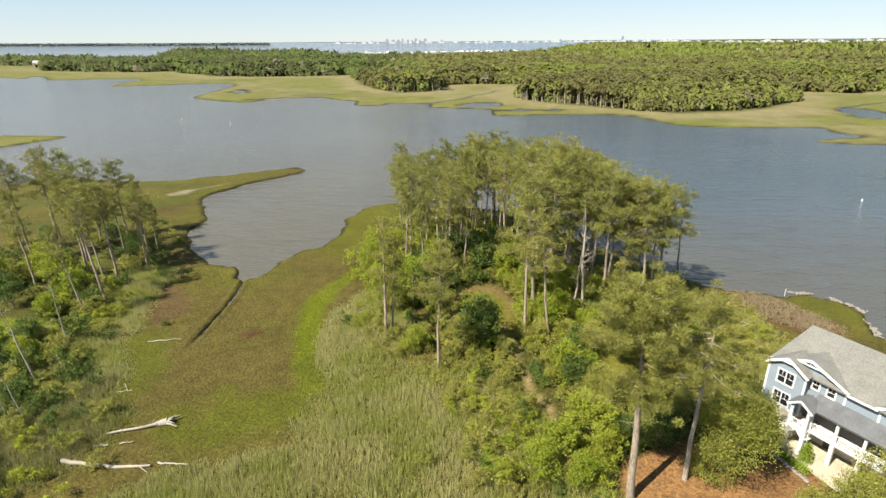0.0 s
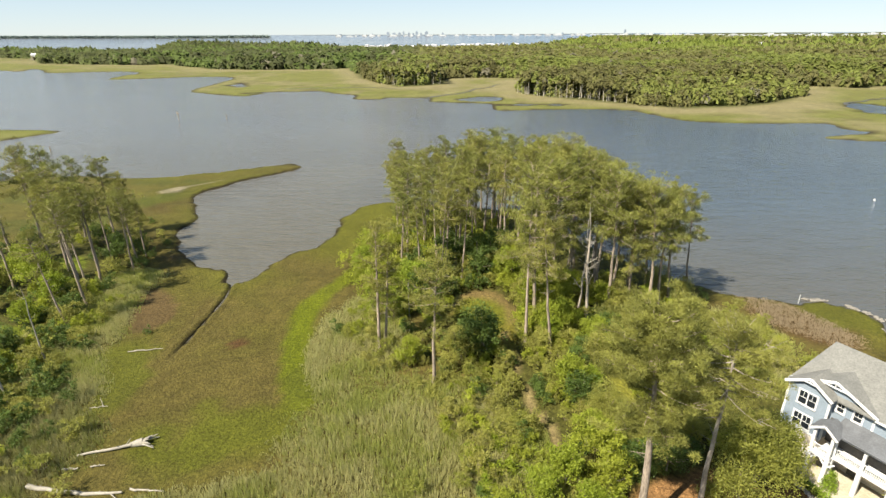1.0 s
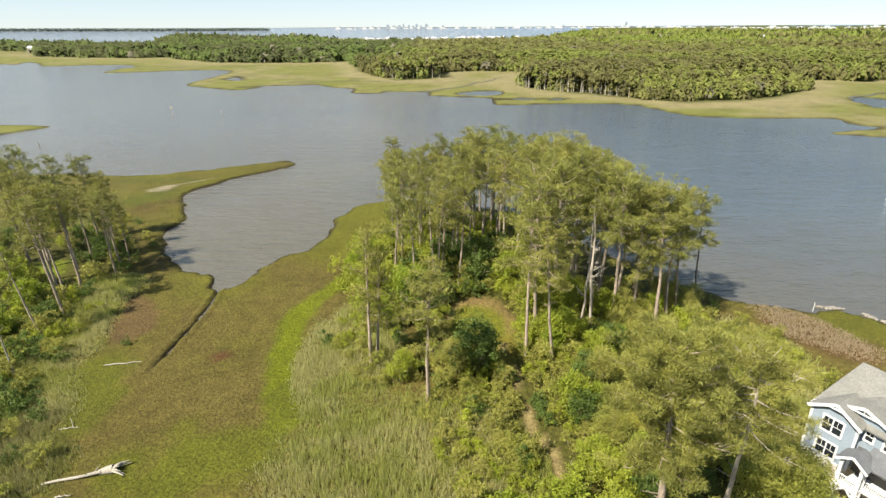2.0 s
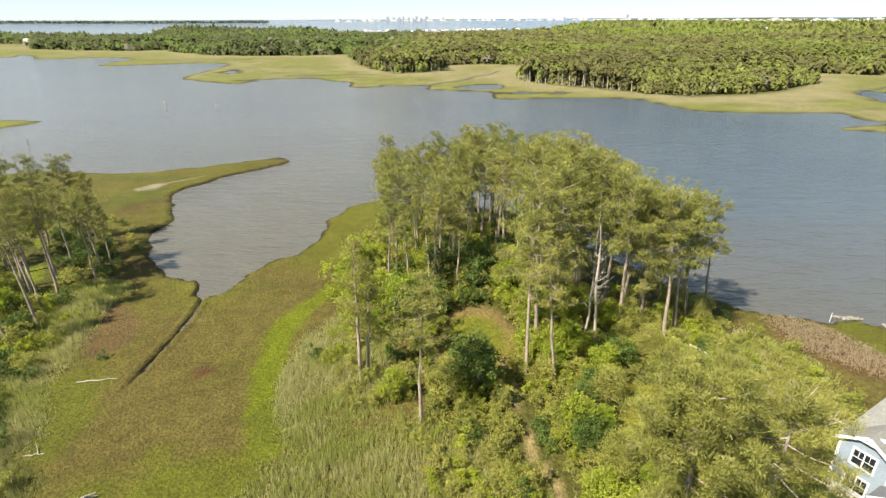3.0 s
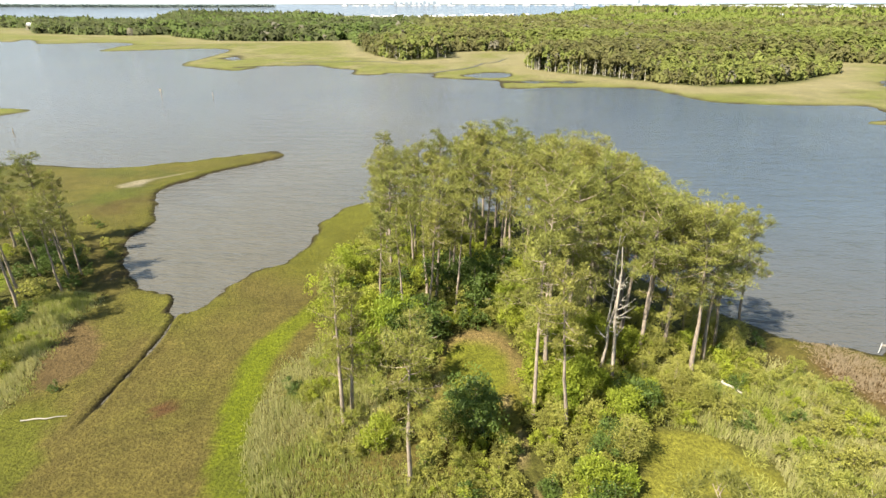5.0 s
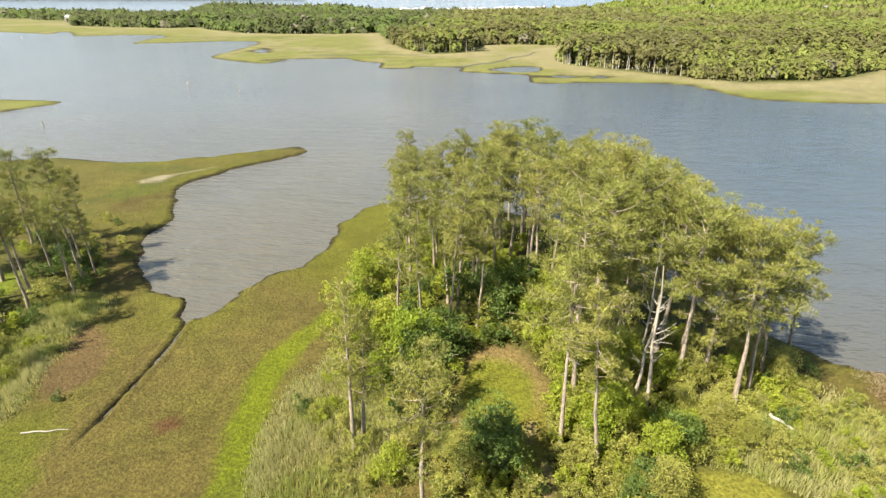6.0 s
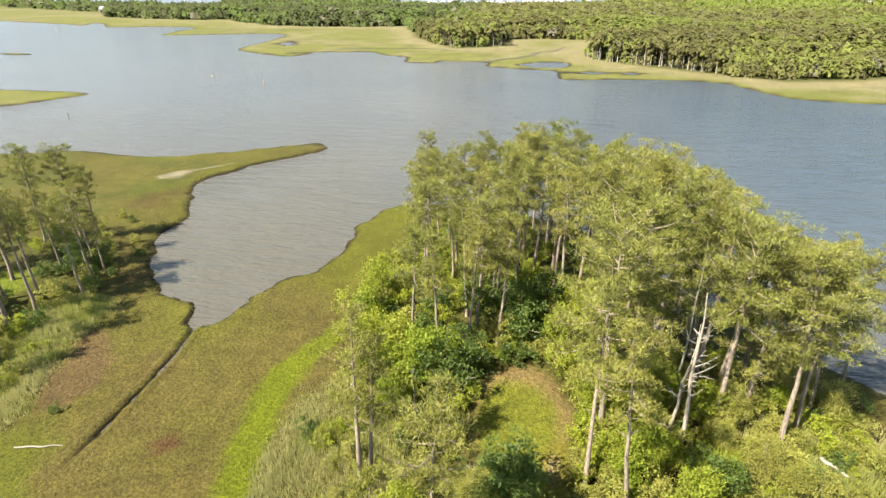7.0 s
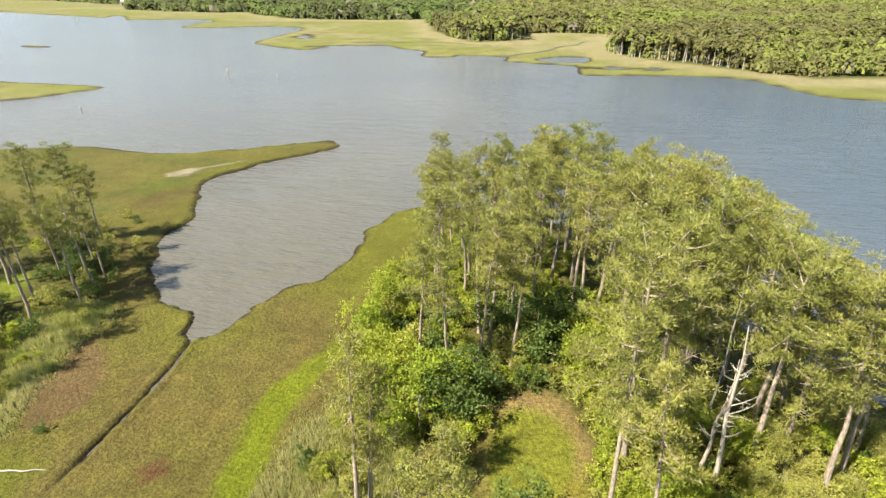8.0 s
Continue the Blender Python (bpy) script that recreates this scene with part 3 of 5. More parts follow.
# tall pines
PINES = [tagged(pine(11, 20, 3.0, 0.61, 24, 82), "tall pine with bare grey trunk and ragged olive crown", "tree"),
         tagged(pine(12, 20, 3.5, 0.60, 27, 80, 0.5), "tall pine with broad olive needle crown", "tree"),
         tagged(pine(13, 20, 2.7, 0.62, 20, 82, 0.6, 1.0, 0.22), "slender pine with high flat crown", "tree"),
         tagged(pine(14, 20, 3.7, 0.58, 30, 78, 0.3), "large pine with layered olive crown", "tree"),
         tagged(pine(15, 20, 2.3, 0.40, 28, 76, 0.2), "narrow pine with deep green crown", "tree"),
         tagged(pine(17, 20, 3.9, 0.34, 38, 76, 0.3), "spreading pine with low hanging limbs", "tree")]
FAR_PINES = [tagged(pine(21, 20, 2.9, 0.65, 22, 58, spray=(0.42, 0.095)), "tall pine of the close grove with ragged crown", "tree"),
             tagged(pine(22, 20, 3.3, 0.64, 24, 56, 0.5, spray=(0.42, 0.095)), "tall grove pine with broad olive crown", "tree"),
             tagged(pine(23, 20, 2.6, 0.69, 18, 58, 0.7, 1.0, 0.21, (0.42, 0.095)), "slender grove pine with sparse high crown", "tree"),
             tagged(pine(24, 20, 3.4, 0.61, 25, 54, 0.4, spray=(0.42, 0.095)), "large grove pine with layered crown", "tree"),
             tagged(pine(25, 20, 2.2, 0.57, 24, 56, 0.2, spray=(0.42, 0.095)), "narrow grove pine with deep crown", "tree")]
CLUMP = rounded([(-16, 130), (-10, 137), (-2, 141), (8, 140), (17, 134), (25, 123), (30, 112), (33, 101), (27, 95), (21, 92), (16, 93),
    (14.5, 98), (6, 101), (-4, 100), (-9, 104), (-13, 116)])
# x, y, kind, height
KNOWN = [(-2.6, 66.7, 1, 19.5), (-11.0, 75.1, 4, 21.4), (-10.2, 76.2, 4, 18), (10.7, 77.3, 2, 24), (14.0, 74.3, 2, 22), (13.0, 84.6, 5, 26.5), (31.6, 85.6, 1, 23.8), (33.8, 88.0, 3, 22),
         (36.6, 91.0, 2, 22.6), (40.2, 92.6, 2, 21), (37.8, 95.5, 0, 21), (24, 93, 3, 24.5), (28, 94.5, 1, 22.5), (20, 96, 5, 26), (17, 92, 3, 25), (26, 100, 1, 23), (22, 103, 3, 25.2), (31.5, 97, 1, 20.6),
         (15, 98, 0, 26), (19, 108, 1, 26), (29.5, 90.5, 5, 22.5), (13.5, 92, 2, 23), (14.5, 106.5, 3, 26.6), (0.5, 118, 1, 22.5), (-7, 119, 0, 21), (-14.7, 137.6, 4, 21.5), (2.8, 129.2, 1, 23), (-3.2, 127.7, 0, 22.8), (8.8, 133.6, 3, 23.6),
         (-10, 95.5, 0, 19), (-6, 94.5, 2, 19), (-3, 97.5, 2, 20), (1, 98.2, 2, 20.5), (-14, 126, 0, 19.5), (27, 106, 1, 21.8), (34.5, 96.5, 2, 20.8), (25.2, 87.6, 1, 24.5)]
for x, y, k, h in KNOWN:
    stand(PINES[int(k)], x, y, h / 22, tilt=(rng.normal() * 1.5, rng.normal() * 1.5), group="pines of the point")
taken = [(a, b) for a, b, *_ in KNOWN]


def clump_ok(x, y):
    return inside(np.array([x]), np.array([y]), CLUMP)[0] > 0 and not (x > 22 and y < 110) and not (1 < x < 13 and y < 107) and min((x - a) ** 2 + (y - b) ** 2 for a, b in taken) > 10


for x, y in spaced(38, clump_ok, (-20, 82, 40, 143), 3.6, np.random.default_rng(3)):
    h = 19.5 + 3.5 * ease(x, -12, 15) + rng.normal() * 0.8
    stand(FAR_PINES[int(rng.integers(0, 5))], x, y, h / 22, tilt=(rng.normal() * 2, rng.normal() * 2), group="pines of the point")
# foreground pines beside the house
BIG = tagged(pine(16, 20, 3.5, 0.56, 46, 260, 0.2, 1.5, 0.34, (0.3, 0.05)), "large spreading pine with thick pale trunk", "tree")
THIN = tagged(pine(18, 20, 3.6, 0.66, 30, 170, 0.3, 1.0, 0.25, (0.3, 0.05), GREY_BARK), "half-bare pine with grey limbs and sparse needles", "tree")
stand(BIG, 17.9, 44.3, 1.17, 40, (0, -2.5), group="pines beside the house")
stand(THIN, 24.3, 46.8, 1.04, 170, (0, 1), group="pines beside the house")
discard(BIG)
discard(THIN)
# left grove
for x, y, k, h, tx, ty in ((-64, 88, 0, 20.5, -2, -4), (-66.5, 92, 2, 20, -2, -5), (-70, 95, 1, 21, -2, -6), (-68, 98, 0, 20, 0, -3), (-64.9, 103.8, 1, 17, 0, 1), (-66.9, 108.6, 3, 16.5, 1, -2),
        (-75, 100, 1, 22.5, 0, -3), (-79, 105.5, 0, 24.5, 0, -3), (-85, 108, 2, 25, 0, -4), (-79.5, 121.4, 1, 19.5, 0, 0), (-77, 123, 4, 16, 0, 0), (-90, 105, 1, 24, 0, -2), (-66, 110.5, 4, 13, 0, 0),
        (-62.5, 81, 2, 18, 0, -9), (-80, 92, 4, 20, 0, -2), (-96, 98, 0, 24, 0, 0), (-72.5, 109, 0, 16, 0, 0), (-73, 116, 2, 15.5, 0, 0), (-84, 118, 0, 20, 0, 0), (-70, 101, 0, 19, 0, -4), (-92, 115, 1, 21, 0, 0)):
    stand(FAR_PINES[k], x, y, h / 22, tilt=(tx, ty), group="pines of the left grove")

# dead snags and the bleached broken pine
SNAGS = [tagged(dead_tree(31, 11, 5, 0.12), "bleached dead tree with broken limbs", "dead tree"), tagged(dead_tree(32, 14, 17, 0.19, GREY_BARK), "tall bleached dead tree with crooked bare limbs", "dead tree"),
         tagged(dead_tree(33, 21, 9, 0.15), "tall slender dead tree with forked grey top", "dead tree")]
for x, y, k, s, ty in ((-57.5, 62.1, 0, 1.2, -8), (-53.3, 54.6, 0, 0.75, -9), (-58.7, 70.8, 0, 1.1, -5), (-56.3, 55.6, 0, 0.5, -12), (21.2, 84.0, 1, 1.32, -3), (20.0, 84.6, 1, 1.05, 2), (21.5, 90.0, 2, 1.0, 0), (-7.5, 85, 0, 0.6, 0)):
    stand(SNAGS[k], x, y, s, tilt=(0, ty), group="dead trees")

# broadleaf trees and shrubs
TREES = [tagged(broadleaf(41, "leafy_tree", 8.5, 3.6, OAK, 120, 26, 0.42), "bright green leafy tree under the pines", "tree"),
         tagged(broadleaf(42, "leafy_tree", 7.0, 3.2, OAK, 100, 28, 0.40), "bright green rounded leafy tree", "tree"),
         tagged(broadleaf(43, "leafy_tree", 6.5, 3.0, DARK, 100, 28, 0.36), "dark green dense leafy tree", "tree"),
         tagged(broadleaf(44, "leafy_tree", 11.0, 4.6, SHRUB, 210, 30, 0.34, 0.2, 0.3), "broad olive-green tree with dense crown", "tree"),
         tagged(broadleaf(45, "leafy_tree", 11.0, 4.6, SHRUB, 620, 52, 0.24, 0.2, 0.08), "dense rounded olive-green tree beside the house", "tree")]
BUSHES = [tagged(broadleaf(51, "shrub", 2.6, 1.5, SHRUB, 44, 20, 0.26, 0.05, 0.15), "olive-green shrub in the thicket", "shrub"),
          tagged(broadleaf(52, "shrub", 2.2, 1.7, OAK, 44, 20, 0.27, 0.05, 0.12), "bright green shrub in the thicket", "shrub"),
          tagged(broadleaf(53, "shrub", 3.0, 1.5, DARK, 44, 20, 0.26, 0.06, 0.15), "dark green shrub in the thicket", "shrub"),
          tagged(broadleaf(54, "shrub", 3.6, 1.9, SHRUB, 60, 20, 0.28, 0.06, 0.15), "tall olive-green bush in the thicket", "shrub")]
for x, y, k, s in ((4.0, 74.0, 2, 1.2), (1.6, 72.8, 2, 0.85), (0.3, 72.5, 3, 0.5), (-6.5, 71, 1, 0.62), (-13, 88, 0, 0.9), (-10, 92, 1, 1.0), (-14.5, 94, 0, 0.85), (-7, 89.5, 0, 1.0),
        (-16.5, 99, 1, 0.9), (-17, 107, 0, 0.85), (-10, 84, 1, 0.8), (-4, 88, 2, 1.1), (-2.5, 93, 2, 0.9), (4, 100, 2, 1.2), (9, 99.5, 1, 0.9), (0, 103, 2, 1.2), (6, 106, 2, 1.2),
        (12.5, 92, 1, 0.75), (13, 86, 1, 0.8), (16, 88, 0, 0.8), (12, 103, 0, 0.9), (20, 75, 0, 0.7), (17, 70, 2, 0.75), (18, 66.5, 1, 0.5), (22, 78, 2, 0.8), (15, 66, 1, 0.75),
        (28.4, 47.6, 4, 0.98), (36.6, 39.6, 3, 0.62), (33.0, 40.4, 3, 0.45), (40, 41.5, 3, 0.7), (33.5, 52.5, 3, 0.5), (22, 55, 3, 0.5), (17, 53, 1, 0.8), (12, 50, 1, 0.75), (15, 55, 0, 0.65), (13, 45.5, 1, 0.6), (9, 47, 0, 0.6), (16.5, 49.5, 0, 0.6), (21, 58.5, 1, 0.45), (18.5, 60, 3, 0.5), (16.5, 63, 2, 0.7), (19, 70, 3, 0.55), (5.5, 46, 1, 0.5), (23, 52, 2, 0.8), (20, 51, 2, 0.7),
        (17, 79.5, 0, 0.55), (18.8, 81.5, 1, 0.45), (16, 86, 0, 0.8), (13, 79.5, 1, 0.7), (21, 77.5, 1, 0.55), (24.5, 79, 1, 0.5), (27.5, 80.5, 3, 0.5), (23.5, 87.5, 1, 0.7), (27, 88.5, 3, 0.5), (24.5, 83, 3, 0.4), (15.5, 80, 0, 0.75), (14, 78, 1, 0.6), (30, 79, 3, 0.4), (19, 90, 0, 0.8), (35, 93, 3, 0.6), (38.5, 90.5, 3, 0.5), (33, 91, 1, 0.55), (27, 56, 3, 0.42), (33, 57, 3, 0.42), (-70, 88, 1, 0.8), (-75, 92, 0, 1.0), (-78, 84, 2, 0.9), (-82, 97, 1, 1.0),
        (-72, 70, 2, 0.9), (-77, 65, 1, 0.8), (-66, 64, 2, 0.8), (-66, 73, 2, 0.75), (-63, 68, 1, 0.6), (-68, 80, 1, 0.7), (-61, 63, 2, 0.6), (-58, 58.5, 2, 0.5), (-65, 85, 2, 0.6), (-70, 67, 0, 0.6), (-54, 45.5, 2, 0.6), (-59, 48, 1, 0.6), (-62, 76, 2, 0.5), (-50, 43.5, 2, 0.5), (-87, 90, 0, 1.0), (-88, 78, 2, 1.0), (-70, 110, 2, 0.6), (-74, 113, 2, 0.6), (-80, 118, 2, 0.7), (-92, 112, 2, 0.8)):
    stand(TREES[k], x, y, s, group="broadleaf trees")


def open_ground(x, y):
    """Mown, bare or built ground that stays free of shrubs."""
    return (oval(x, y, 4.3, 85.4, 6.0, 9.8, -4) > -0.1 or oval(x, y, 27.4, 70.6, 7.6, 4.9, -12) > -0.1 or oval(x, y, 21, 65, 3, 5, -20) > 0 or oval(x, y, 25, 46, 9, 6.5, 10) > 0
            or oval(x, y, 34, 47, 6, 4.5, 0) > 0 or to_line(np.array(x), np.array(y), TRAIL) < 1.5 or oval(x, y, -79, 104, 4, 6, 30) > 0 or oval(x, y, -73, 77, 8, 4, 0) > 0
            or oval(x, y, 34.9, 81.6, 1.9, 2.6) > 0 or (33 < x < 62 and 34 < y < 63))


# number, where, box, spacing, chances of the four kinds, least and greatest size
THICKETS = ((104, lambda x, y: oval(x, y, 30, 75, 19, 21, 0) > 0, (8, 52, 52, 98), 1.9, (0.5, 0.12, 0.08, 0.3), 0.5, 1.0),
            (64, lambda x, y: oval(x, y, 7, 69, 12, 12, 0) > 0, (-8, 55, 20, 82), 1.7, (0.5, 0.2, 0.1, 0.2), 0.45, 0.95),
            (70, lambda x, y: oval(x, y, 8, 110, 25, 33, 15) > 0.05 and not (x > 21 and y < 114), (-20, 78, 38, 142), 3.0, (0.2, 0.5, 0.25, 0.05), 0.7, 1.2),
            (100, lambda x, y: oval(x, y, -84, 84, 24, 46, 0) > 0, (-106, 42, -58, 128), 2.4, (0.2, 0.22, 0.48, 0.1), 0.7, 1.35),
            (40, lambda x, y: oval(x, y, 12, 50, 11, 10, 0) > 0, (0, 40, 24, 60), 1.9, (0.35, 0.35, 0.1, 0.2), 0.6, 1.1),
            (33, lambda x, y: oval(x, y, -10, 84, 7, 15, 10) > 0, (-18, 68, 0, 100), 2.0, (0.4, 0.3, 0.1, 0.2), 0.5, 1.05),
            (10, lambda x, y: oval(x, y, -50, 46, 14, 6, 0) > 0, (-64, 40, -36, 52), 2.4, (0.5, 0.3, 0.1, 0.1), 0.5, 1.0),
            (24, lambda x, y: oval(x, y, -56, 52, 13, 15, 0) > 0, (-70, 38, -42, 68), 2.2, (0.45, 0.2, 0.25, 0.1), 0.45, 1.0),
            (34, lambda x, y: oval(x, y, -64, 76, 8, 20, 10) > 0, (-76, 54, -52, 98), 2.0, (0.35, 0.2, 0.35, 0.1), 0.6, 1.1),
            (95, lambda x, y: oval(x, y, -6, 108, 15, 24, 10) > 0, (-22, 84, 10, 134), 1.9, (0.12, 0.6, 0.23, 0.05), 0.9, 1.6),
            (60, lambda x, y: oval(x, y, 27, 88, 13, 12, 10) > 0, (12, 74, 42, 102), 1.6, (0.45, 0.3, 0.0, 0.25), 0.7, 1.2),
            (46, lambda x, y: oval(x, y, 13, 86, 6, 14, 0) > 0 and x > 10.5, (8, 70, 20, 102), 1.5, (0.3, 0.5, 0.05, 0.15), 0.7, 1.3),
            (90, lambda x, y: oval(x, y, -64, 62, 12, 24, 8) > 0, (-80, 38, -48, 88), 1.7, (0.3, 0.12, 0.5, 0.08), 0.6, 1.3),
            (58, lambda x, y: oval(x, y, 8, 62, 11, 13, 0) > 0, (-4, 48, 20, 76), 1.5, (0.55, 0.25, 0.05, 0.15), 0.5, 1.0),
            (16, lambda x, y: oval(x, y, -72, 120, 10, 26, 10) > 0, (-84, 95, -60, 150), 2.6, (0.6, 0.0, 0.3, 0.1), 0.4, 0.8))
undergrowth = {}
for n, where, area, gap, odds, least, most in THICKETS:
    for x, y in spaced(n, lambda x, y: where(x, y) and not open_ground(x, y), area, gap, np.random.default_rng(n), 12):
        if shore(np.array([x]), np.array([y]))[0] > 1.2:
            master, size = BUSHES[int(rng.choice(4, p=odds))], least + (most - least) * rng.random()
            if n in (100, 70, 16, 34, 95, 60, 90, 46, 58, 24):
                joined_stand(master, x, y, size, undergrowth)
            else:
                stand(master, x, y, size, group="thicket shrubs")
for kind, plants in undergrowth.items():
    v = np.concatenate([p[0] for p in plants])
    ob = put("undergrowth", np_mesh("undergrowth", v, np.arange(len(v)).reshape(-1, 3), np.concatenate([p[1] for p in plants])), bpy.data.materials[kind])
    tagged(ob, "dense leafy undergrowth below the pines", "undergrowth", kind="stuff")
for i in range(26):
    a = radians(-35 + 250 * i / 26)
    ring = 1.2 + 0.16 * rng.random()
    stand(BUSHES[(1, 0, 1, 3)[i % 4]], 4.3 + 6.0 * ring * math.cos(a), 85.4 + 9.8 * ring * math.sin(a), 0.55 + 0.4 * rng.random(), group="shrubs round the clearing")
for x, y, k, s in ((-3.7, 48.6, 0, 0.8), (-18.6, 80.2, 2, 0.85), (-16.5, 79, 0, 0.7), (-48.6, 79.6, 2, 0.5), (43.5, 93.5, 2, 0.8), (40, 77, 2, 0.9), (42.5, 75.5, 0, 1.0), (36.5, 83.5, 2, 0.9), (-6.2, 71.5, 1, 1.1), (-55, 60, 0, 0.8)):
    stand(BUSHES[k], x, y, s, group="thicket shrubs")
for m in PINES + FAR_PINES + SNAGS + TREES + BUSHES:
    discard(m)


# ---- grasses and reeds ----
def blades(name, x, y, tall, wide, tint, per, r, splay):
    """Tufts of pointed blades on the ground, joined in one mesh."""
    n = len(x)
    z = land_height(x, y) - 0.03
    a = r.random((n, per)) * 6.283
    lean = splay * (0.3 + r.random((n, per)))
    h = tall[:, None] * (0.65 + 0.5 * r.random((n, per)))
    bx = x[:, None] + (r.random((n, per)) - 0.5) * 0.35
    by = y[:, None] + (r.random((n, per)) - 0.5) * 0.35
    sx, sy = -np.sin(a + r.normal(size=a.shape)), np.cos(a + r.normal(size=a.shape))
    w = wide[:, None] * (0.7 + 0.6 * r.random((n, per))) / 2
    zz = np.repeat(z[:, None], per, 1)
    v = np.stack([np.stack([bx - sx * w, by - sy * w, zz], 2), np.stack([bx + sx * w, by + sy * w, zz], 2),
                  np.stack([bx + np.cos(a) * lean * h, by + np.sin(a) * lean * h, zz + h], 2)], 2).reshape(-1, 3)
    c = np.repeat(tint[:, None, :] * (0.88 + 0.24 * r.random((n, per, 1))), 3, 1).reshape(-1, 3)
    return put(name, np_mesh(name, v, np.arange(len(v)).reshape(-1, 3), c), GRASS)


def reed_weight(x, y, smooth=False):
    n = fbm(x, y, 8, 61)
    w = np.maximum.reduce([oval(x, y, -4, 55, 19, 17, -20), oval(x, y, -13, 79, 7.5, 16, 10), oval(x, y, -17.2, 74, 5.5, 15, 10), oval(x, y, 38, 78, 14, 16, 30), oval(x, y, -60, 78, 9, 32, 14), oval(x, y, -63, 90, 8, 20, 0), oval(x, y, -52, 52, 14, 12, 0), oval(x, y, 10, 46, 22, 8, 0), oval(x, y, -24, 43.5, 19, 7.5, 22), oval(x, y, -54, 60, 9, 20, 8), oval(x, y, 56, 86, 6.8, 12, 25) - 0.1])
    bare = np.maximum.reduce([oval(x, y, 4.3, 85.4, 6.1, 9.9, -4), oval(x, y, 27.4, 70.6, 7.6, 4.9, -12), oval(x, y, 21, 65, 3, 5, -20), oval(x, y, 25, 46, 8.5, 6.5, 10), oval(x, y, 34, 47, 6, 4.5, 0), -to_line(x, y, TRAIL) + 0.8])
    if smooth:
        return w + (n - 0.5) * 0.35
    return ease(w + (n - 0.5) * 0.35, 0.0, 0.3) * (bare < 0)


gr = np.random.default_rng(17)
x, y = -78 + 145 * gr.random(200000), 38 + 66 * gr.random(200000)
s = shore(x, y)
k = (gr.random(len(x)) < reed_weight(x, y)) & (s > 1.0) & ~((x > 34) & (x < 60) & (y < 64) & (y > 36))
x, y = x[k], y[k]
pale = (fbm(x, y, 5, 63) + gr.normal(size=len(x)) * 0.13)[:, None]
tint = (0.25, 0.27, 0.07) * (1 - ease(pale, 0.38, 0.6)) + ease(pale, 0.38, 0.6) * np.array((0.335, 0.32, 0.142))
tint = tint * (1 - 0.3 * ease(-x, 34, 44) * ease(-y, -68, -58))[:, None]
tan = ease(oval(x, y, 56, 86, 7.5, 13, 25), 0, 0.15)[:, None]
tint = (tint * (1 - tan) + tan * np.array((0.27, 0.215, 0.14))) * 1.22
reeds = blades("reeds", x, y, (0.45 + 1.15 * fbm(x, y, 2.2, 64)) * (1 - 0.5 * tan[:, 0]) * (0.3 + 0.7 * ease(reed_weight(x, y, True), 0.0, 0.45)), np.full(len(x), 0.07), tint, 4, gr, 0.26)
tagged(reeds, "dense pale green and straw reeds at the marsh edge", "reeds", kind="stuff")
x, y = -90 + 165 * gr.random(180000), 40 + 150 * gr.random(180000)
s = shore(x, y)
k = (s > 0.55) & (reed_weight(x, y) < 0.5) & (oval(x, y, 4.3, 85.4, 6.0, 9.8, -4) < 0) & (oval(x, y, 25, 46, 8, 6.5, 10) < 0) & (oval(x, y, 34, 47, 6, 4.5, 0) < 0) & (to_line(x, y, DITCH) > 0.6) & (to_line(x, y, TRAIL) > 0.7) & ~((x > 34) & (x < 60) & (y < 64) & (y > 36))
k &= gr.random(len(x)) < np.clip(1.3 - y / 220, 0.3, 1)
x, y, s = x[k], y[k], s[k]
tint = cover_of(x, y, np.maximum(s, 1.2)) * (0.75 + 0.5 * fbm(x, y, 1.3, 66) + 0.5 * fbm(x, y, 5, 69))[:, None]
grass = blades("marsh_grass", x, y, 0.05 + 0.13 * fbm(x, y, 2.2, 67), np.full(len(x), 0.10), tint, 2, gr, 0.6)
tagged(grass, "short olive and yellow-green marsh grass", "grass", kind="stuff")


